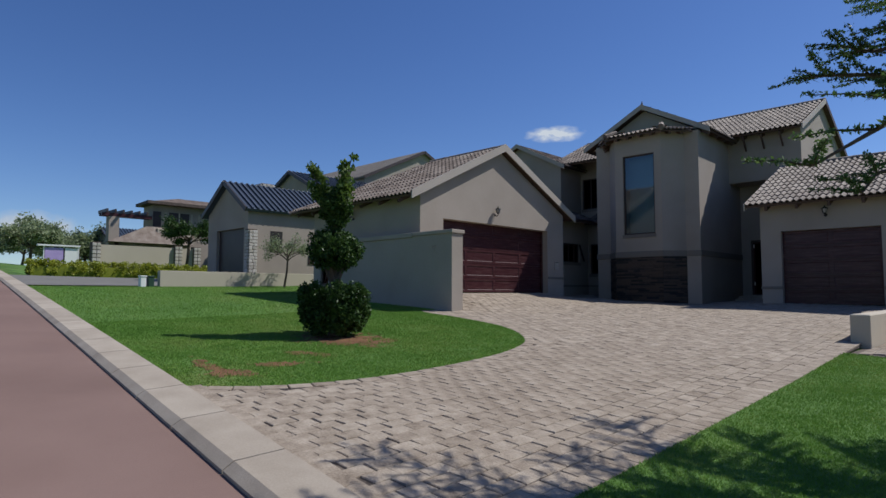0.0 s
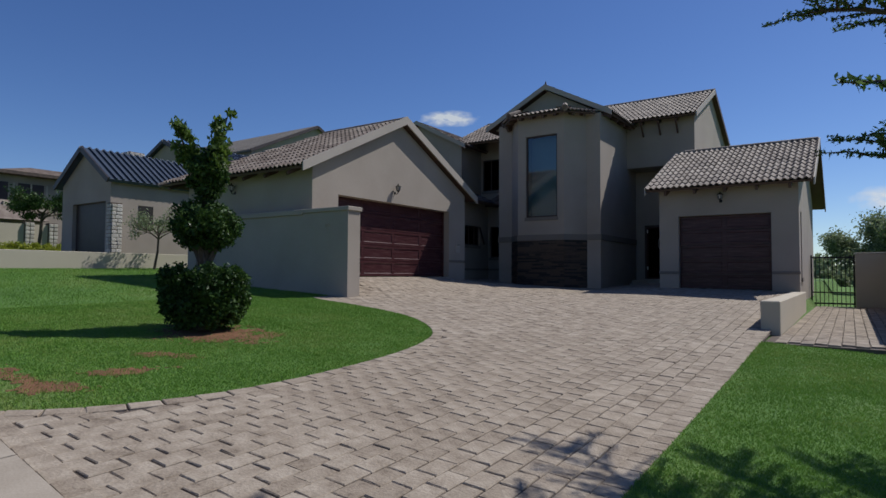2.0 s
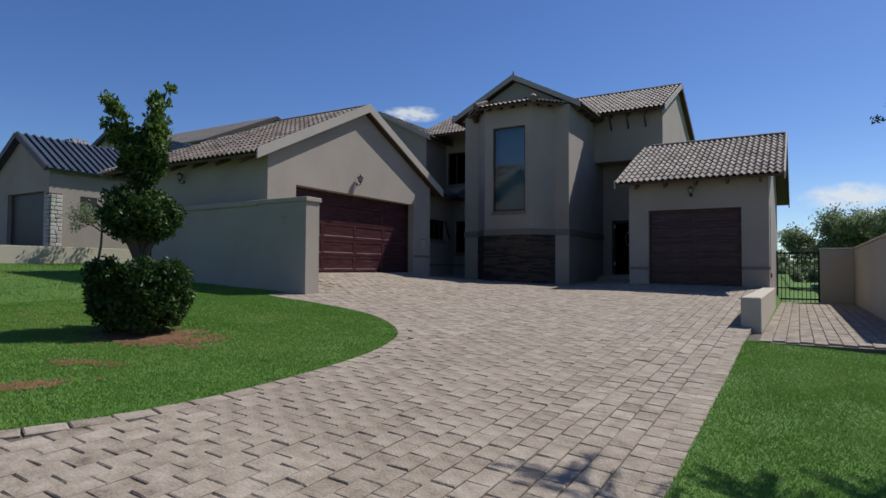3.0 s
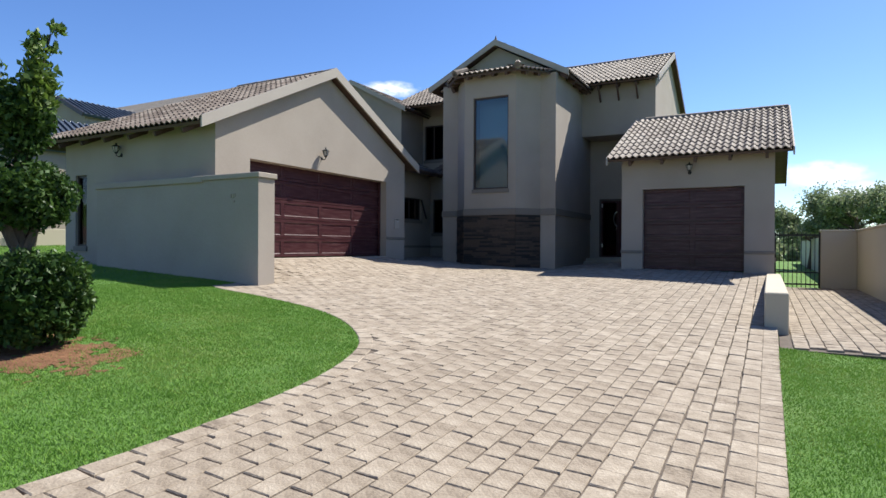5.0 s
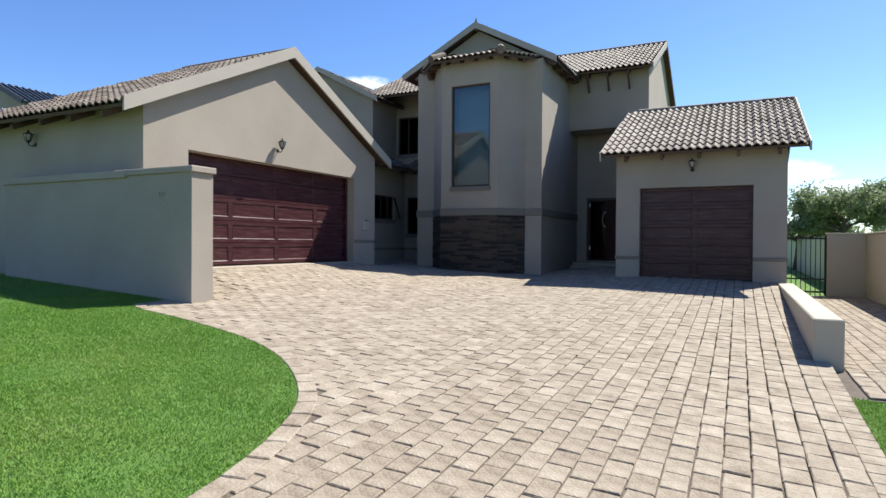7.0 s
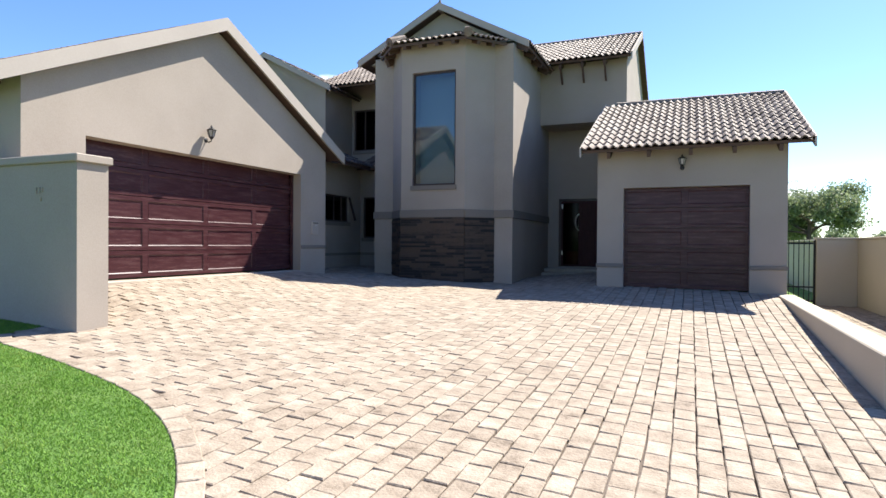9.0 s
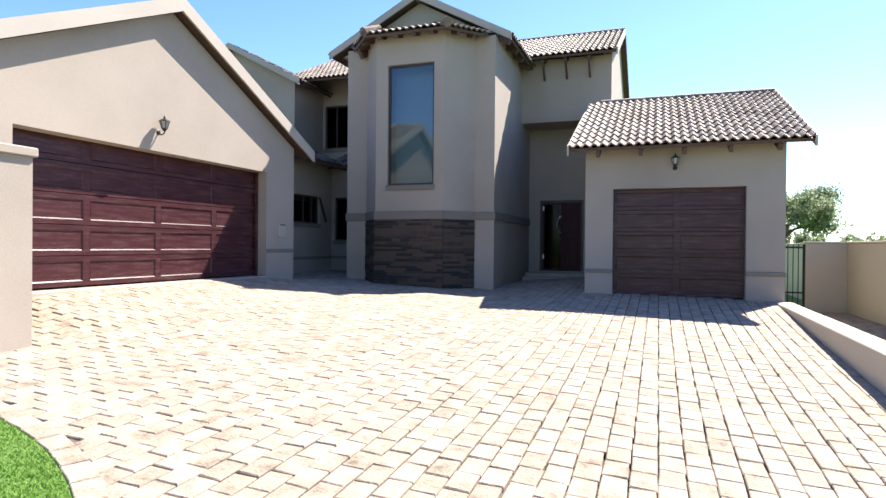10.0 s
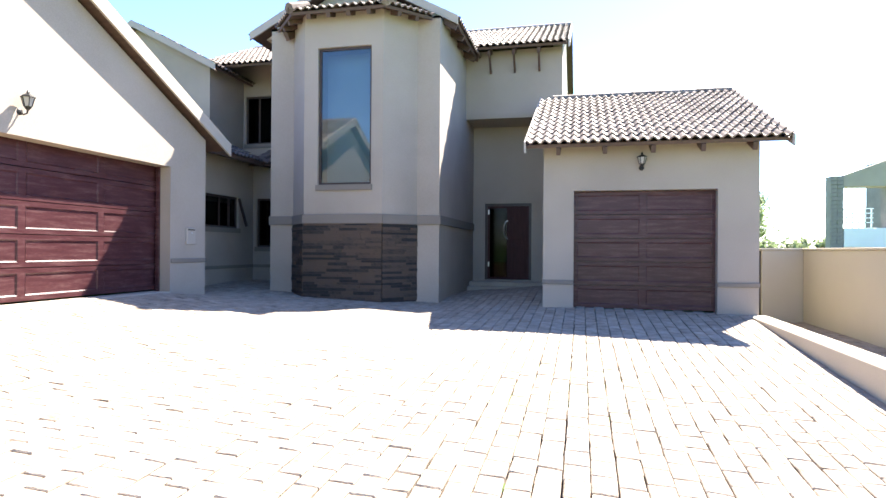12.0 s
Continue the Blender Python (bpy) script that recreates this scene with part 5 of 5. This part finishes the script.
vs = [rf3.verts.new(p) for p in ((-46.4, 14.2, 4.9), (-44.9, 14.0, 4.9), (-44.9, 20.2, 4.9), (-46.4, 20.2, 4.9), (-46.3, 17.0, 6.3), (-45.9, 17.0, 6.3), (-45.9, 18.8, 6.3), (-46.3, 18.8, 6.3))]
for q in ((0, 1, 5, 4), (1, 2, 6, 5), (2, 3, 7, 6), (3, 0, 4, 7), (4, 5, 6, 7), (3, 2, 1, 0)):
    rf3.faces.new([vs[i] for i in q])
part("roof", rf3, M["tile"], far)
part("pillar", box(bmesh.new(), -46.3, -45.6, 14.2, 14.9, 2, 6.8), M["plaster"], far)
for x in (-46.2, -45.7):
    part("pergola_beam", box(bmesh.new(), x - 0.08, x + 0.08, 13.7, 17.2, 6.8, 7.05), M["maroon"], far)
for k in range(6):
    part("pergola_slat", box(bmesh.new(), -47.2, -45.2, 13.9 + 0.55 * k, 14.02 + 0.55 * k, 7.05, 7.3), M["door_frame"], far)
for y in (18.35, 19.4, 20.4, 21.0):
    part("mullion", box(bmesh.new(), -46.03, -45.96, y - 0.05, y + 0.05, 5.3, 7.5), M["cream"], far)
part("balcony_wall", box(bmesh.new(), -46.0, -45.55, 17.6, 20.6, 5.6, 6.15, 0.02), M["cream"], far, "pale balcony wall")
# blue roof colour here stands in for the sky's sheen on the tiles
neighbour("distant_house", -62, -56, 17.6, 22, 3.5, 5.6, 0.5, "y", "distant house with sky sheen coloured into its blue-grey roof", "blue_roof", "cream")
bm = bmesh.new()
box(bm, -43.2, -43, 12.6, 19.5, 2.2, 4.5)
fw = solid("street_wall", bm, M["cream"], "cream plastered street wall with stone piers", "wall", "structure")
for y in (12.4, 17.9, 19.3):
    pr = part("stone_pier", box(bmesh.new(), -43.35, -42.85, y, y + 0.55, 2.2, 4.65), M["joint"], fw)
    for r in range(9):
        for c in range(2):
            s = new("stone", pebble)
            s.matrix_basis = Matrix.LocRotScale((-42.83, y + 0.14 + c * 0.27, 2.4 + r * 0.26), Euler((0, 0, 0)), (0.1, 0.24, 0.22))
            child(s, pr)
board = thing("estate_board", (-42.5, 10.4, 3.0), "purple and white show board standing by the street", "sign")
part("panel", box(bmesh.new(), -42.55, -42.5, 9.6, 10.7, 3.1, 4.1), M["purple"], board, "purple panel")
part("panel", box(bmesh.new(), -42.55, -42.5, 10.7, 11.5, 3.1, 4.1), M["white"], board, "white panel")
for y in (9.55, 10.66, 11.48):
    part("post", box(bmesh.new(), -42.6, -42.5, y, y + 0.08, 2.4, 4.25), M["white"], board)
part("top_rail", box(bmesh.new(), -42.7, -42.4, 9.2, 11.6, 4.2, 4.3), M["white"], board)
tree("street_tree", (-38.5, 16.9, ground_z(-38.5, 16.9)), 6.0, (0.1, 0.2), 9, 1.15, 9000, 0.14, 0.3, M["leaf"], "dark leafy street tree beside the garden wall", 31, 2, 0.5, 0.09)
for i, (x, y, h, r, seed) in enumerate(((-56, 11.4, 3.3, 1.3, 41), (-62, 14.2, 4.2, 1.6, 42), (-60, 16.4, 3.0, 1.3, 43), (-72, 10.6, 2.8, 1.3, 44), (-75, 14.5, 3.0, 1.3, 45), (-70, 18.5, 3.0, 1.3, 46))):
    tree("street_tree", (x, y, ground_z(x, y)), h, (0.2, 0.1), 7, r, 7000, 0.26, 0.7, M["leaf_grey"], "broad green tree along the distant street", seed, 2, 0.5, 0.12)


# ---- beyond the boundary wall ----
for i, (x, y, h, r, seed) in enumerate(((4.3, 44.0, 6.6, 1.6, 51), (2.3, 46.0, 4.7, 1.6, 54))):
    tree("garden_tree", (x, y, 0.2), h, (0.2, 0.1), 8, r, 17000, 0.17, 0.6, M["leaf_grey"], "bushy grey-green tree behind the boundary wall", seed, 2, 0.5, 0.12)
bush = []
rng = random.Random(77)
for k in range(260):
    x = rng.uniform(-2, 60)
    bush.append((x, 75 + rng.uniform(-4, 4), 0.9 + rng.uniform(0, 2.1), 0.8))
row = leaf_cloud("distant_bushes", bush, 30000, 0.5, M["leaf_grey"], None, 77, 0.9)
tagged(row, "row of distant green bushes on the skyline", "bushes", "", "stuff")
modern = thing("modern_house", (20, 60, 0.4), "distant modern house with grey stone piers and a balcony", "house")
pier = part("stone_pier", box(bmesh.new(), 15.72, 16.58, 59.62, 60.6, 0, 7.85), M["grey_roof"], modern)
slab_me = mesh_of("stone", box(bmesh.new(), -0.5, 0.5, -0.5, 0.5, -0.5, 0.5, 0.05), M["grey_roof"])
for r in range(26):
    for c in range(2):
        s = new("stone", slab_me)
        s.matrix_basis = Matrix.LocRotScale((15.93 + 0.43 * c + rng.uniform(-0.03, 0.03), 59.6, 0.15 + r * 0.3), Euler((0, 0, 0)), (0.42, rng.uniform(0.06, 0.14), 0.27))
        child(s, pier)
part("gable_slab", prism(bmesh.new(), [(16.6, 59.6, 7.05), (21.5, 59.6, 7.05), (21.5, 59.6, 9.75), (16.6, 59.6, 7.9)], (0, 1.4, 0)), M["plaster"], modern, "taupe gable panel")
part("column", box(bmesh.new(), 19.75, 21.5, 59.7, 61.2, 0, 7.05), M["grey_roof"], modern, "grey stone column")
part("wall", box(bmesh.new(), 21.5, 30, 59.7, 68, 0, 9.7), M["grey_roof"], modern)
part("wall", box(bmesh.new(), 16.6, 19.75, 61.0, 61.25, 0, 2.5), M["grey_roof"], modern)
part("balcony", box(bmesh.new(), 16.6, 19.7, 59.5, 61, 2.48, 3.92, 0.02), M["white"], modern, "white balcony front")
for k in range(5):
    part("railing_bar", box(bmesh.new(), 16.75 + 0.42 * k, 16.83 + 0.42 * k, 59.6, 59.68, 3.92, 5.4), M["steel"], modern)
for z in (4.3, 4.65, 5.0, 5.35):
    part("railing", box(bmesh.new(), 16.6, 18.6, 59.6, 59.66, z, z + 0.06), M["steel"], modern)


# ---- clouds: soft far backdrops ----
def cloud(place, wide, high, seed, glow=0.75):
    """A faint cloud, far beyond the houses."""
    m = bpy.data.materials.new("cloud")
    m.use_nodes = True
    n, l = m.node_tree.nodes, m.node_tree.links
    n.remove(n["Principled BSDF"])
    tc, mp, nz, gr, mul, rp = n.new("ShaderNodeTexCoord"), n.new("ShaderNodeMapping"), n.new("ShaderNodeTexNoise"), n.new("ShaderNodeTexGradient"), n.new("ShaderNodeMath"), n.new("ShaderNodeMapRange")
    tr, em, mx = n.new("ShaderNodeBsdfTransparent"), n.new("ShaderNodeEmission"), n.new("ShaderNodeMixShader")
    l.new(tc.outputs["Object"], gr.inputs[0])
    gr.gradient_type = "SPHERICAL"
    mp.inputs["Location"].default_value = (seed * 7.1, seed * 3.3, 0)
    mp.inputs["Scale"].default_value = (2.2, 1.2, 1)
    l.new(tc.outputs["Object"], mp.inputs[0])
    l.new(mp.outputs[0], nz.inputs[0])
    nz.inputs["Scale"].default_value, nz.inputs["Detail"].default_value = 1.8, 6
    mul.operation = "MULTIPLY"
    l.new(gr.outputs["Fac"], mul.inputs[0])
    l.new(nz.outputs["Fac"], mul.inputs[1])
    rp.inputs["From Min"].default_value, rp.inputs["From Max"].default_value = 0.1, 0.36
    l.new(mul.outputs[0], rp.inputs["Value"])
    em.inputs["Strength"].default_value = glow
    em.inputs["Color"].default_value = (0.9, 0.95, 1.0, 1)
    l.new(rp.outputs[0], mx.inputs[0])
    l.new(tr.outputs[0], mx.inputs[1])
    l.new(em.outputs[0], mx.inputs[2])
    l.new(mx.outputs[0], n["Material Output"].inputs["Surface"])
    me = raw_mesh("cloud", [(-1, -1, 0), (1, -1, 0), (1, 1, 0), (-1, 1, 0)], [(0, 1, 2, 3)], m)
    ob = tagged(new("backdrop", me), "small white fair-weather cloud low in the sky", "cloud", "", "structure")
    ob.matrix_basis = look(place, (0, 0, 1.5)) @ Matrix.Rotation(math.pi, 4, "Y") @ Matrix.Diagonal((wide, high, 1, 1))


cloud((-802, 1208, 379), 95, 26, 1, 0.7)
cloud((95, 1490, 157), 120, 40, 2, 0.8)
cloud((190, 1480, 110), 150, 40, 4, 0.8)
cloud((-1464, 285, 120), 130, 60, 3, 0.6)
# ---- pavers ----
PW, PL = 0.17, 0.245


def paver_mesh(seed, w, l):
    rng = random.Random(seed)
    bm = bmesh.new()
    g, c, h = 0.004, 0.0075, 0.03
    lo = [(-w / 2 + g, -l / 2 + g), (w / 2 - g, -l / 2 + g), (w / 2 - g, l / 2 - g), (-w / 2 + g, l / 2 - g)]
    lo = [(x + rng.uniform(-0.004, 0.004), y + rng.uniform(-0.004, 0.004)) for x, y in lo]
    a = [(x, y, -h) for x, y in lo]
    b = [(x, y, -0.0068 + rng.uniform(-0.0015, 0.0015)) for x, y in lo]
    t = [(x * (1 - 2 * c / w), y * (1 - 2 * c / l), rng.uniform(-0.0026, 0.0026)) for x, y in lo]
    vs = a + b + t
    fs = [(8, 9, 10, 11)]
    for i in range(4):
        j = (i + 1) % 4
        fs += [(i, j, 4 + j, 4 + i), (4 + i, 4 + j, 8 + j, 8 + i)]
    return vs, fs


VARIANTS = [paver_mesh(s, PW, PL) for s in range(10)]


def slope_matrix(x, y, turn=0.0, lift=0.0, height=ground_z):
    e = 0.1
    n = Vector((-(height(x + e, y) - height(x - e, y)) / (2 * e), -(height(x, y + e) - height(x, y - e)) / (2 * e), 1)).normalized()
    ax = Vector((math.cos(turn), math.sin(turn), 0))
    ax = (ax - n * ax.dot(n)).normalized()
    ay = n.cross(ax)
    m = Matrix((ax, ay, n)).transposed().to_4x4()
    return Matrix.Translation((x, y, height(x, y) + lift)) @ m


def near_edge(x, y):
    return min((x - ex) ** 2 + (y - ey) ** 2 for ex, ey in EDGE_XY)


rng = random.Random(12)
joined_v, joined_f = [], []
paver_me = [raw_mesh("paver", v, f, M["paver"]) for v, f in VARIANTS]
picked = 0
for c in range(int(11.6 / PW)):
    x = 0.1 - PW / 2 - c * PW
    off = (c % 2) * 0.5 * PL + rng.uniform(-0.03, 0.03)
    for r in range(int(23 / PL)):
        y = 2.2 + off + r * PL
        if y < kerb_y(x) + 0.13 or not inside(x, y, DRIVE):
            continue
        if y < 11.0 and near_edge(x, y) < 0.135 ** 2:
            continue
        m = slope_matrix(x + rng.uniform(-0.003, 0.003), y + rng.uniform(-0.006, 0.006), rng.uniform(-0.02, 0.02), rng.uniform(-0.0025, 0.0025))
        k = rng.randrange(10)
        if -3.15 < x < -0.75 and 4.6 < y < 9.6 and picked < 300:
            p = new("paver", paver_me[k])
            p.matrix_basis = m
            child(p, drive)
            picked += 1
        else:
            n0 = len(joined_v)
            joined_v += [tuple(m @ Vector(v)) for v in VARIANTS[k][0]]
            joined_f += [tuple(n0 + i for i in f) for f in VARIANTS[k][1]]
# header course along the straight edge and round the lawn
header = paver_mesh(40, 0.24, 0.169)
y = kerb_y(0.1) + 0.09
while y < 12.6:
    m = slope_matrix(0.18, y, rng.uniform(-0.02, 0.02), 0.003)
    n0 = len(joined_v)
    joined_v += [tuple(m @ Vector((v[0] * 0.72, v[1], v[2]))) for v in header[0]]
    joined_f += [tuple(n0 + i for i in f) for f in header[1]]
    y += 0.168
edging = paver_mesh(41, 0.165, 0.252)
line = smooth_line(LAWN_EDGE, 0.25)
for p, q in zip(line, line[1:]):
    d = (q - p).normalized()
    o = Vector((d.y, -d.x))
    mid = (p + q) / 2 + o * 0.085
    m = slope_matrix(mid.x, mid.y, math.atan2(o.y, o.x) + rng.uniform(-0.02, 0.02), 0.008)
    n0 = len(joined_v)
    joined_v += [tuple(m @ Vector((v[0], v[1] * (q - p).length / 0.252, v[2]))) for v in edging[0]]
    joined_f += [tuple(n0 + i for i in f) for f in edging[1]]
# course along the kerb
x = -3.95
while x < 0.02:
    m = slope_matrix(x, kerb_y(x) + 0.1, math.atan(-0.105) + rng.uniform(-0.02, 0.02), 0.008)
    n0 = len(joined_v)
    joined_v += [tuple(m @ Vector((v[1], -v[0], v[2]))) for v in edging[0]]
    joined_f += [tuple(n0 + i for i in f) for f in edging[1]]
    x += 0.25
t = child(new("pavers", raw_mesh("pavers", joined_v, joined_f, M["paver"])), drive)
t["kind"] = "stuff"
# side path
pv, pf = [], []
for c in range(int(2.1 / PW)):
    for r in range(int(13 / PL)):
        x, y = 0.42 + PW / 2 + c * PW, 11.35 + PL / 2 + r * PL + (c % 2) * PL / 2
        if y > 24.2:
            continue
        k = rng.randrange(10)
        n0 = len(pv)
        pv += [(x + v[0], y + v[1], 0.41 + v[2] + rng.uniform(-0.002, 0.002)) for v in VARIANTS[k][0]]
        pf += [tuple(n0 + i for i in f) for f in VARIANTS[k][1]]
t = child(new("pavers", raw_mesh("pavers", pv, pf, M["paver"])), path_bed)
t["kind"] = "stuff"
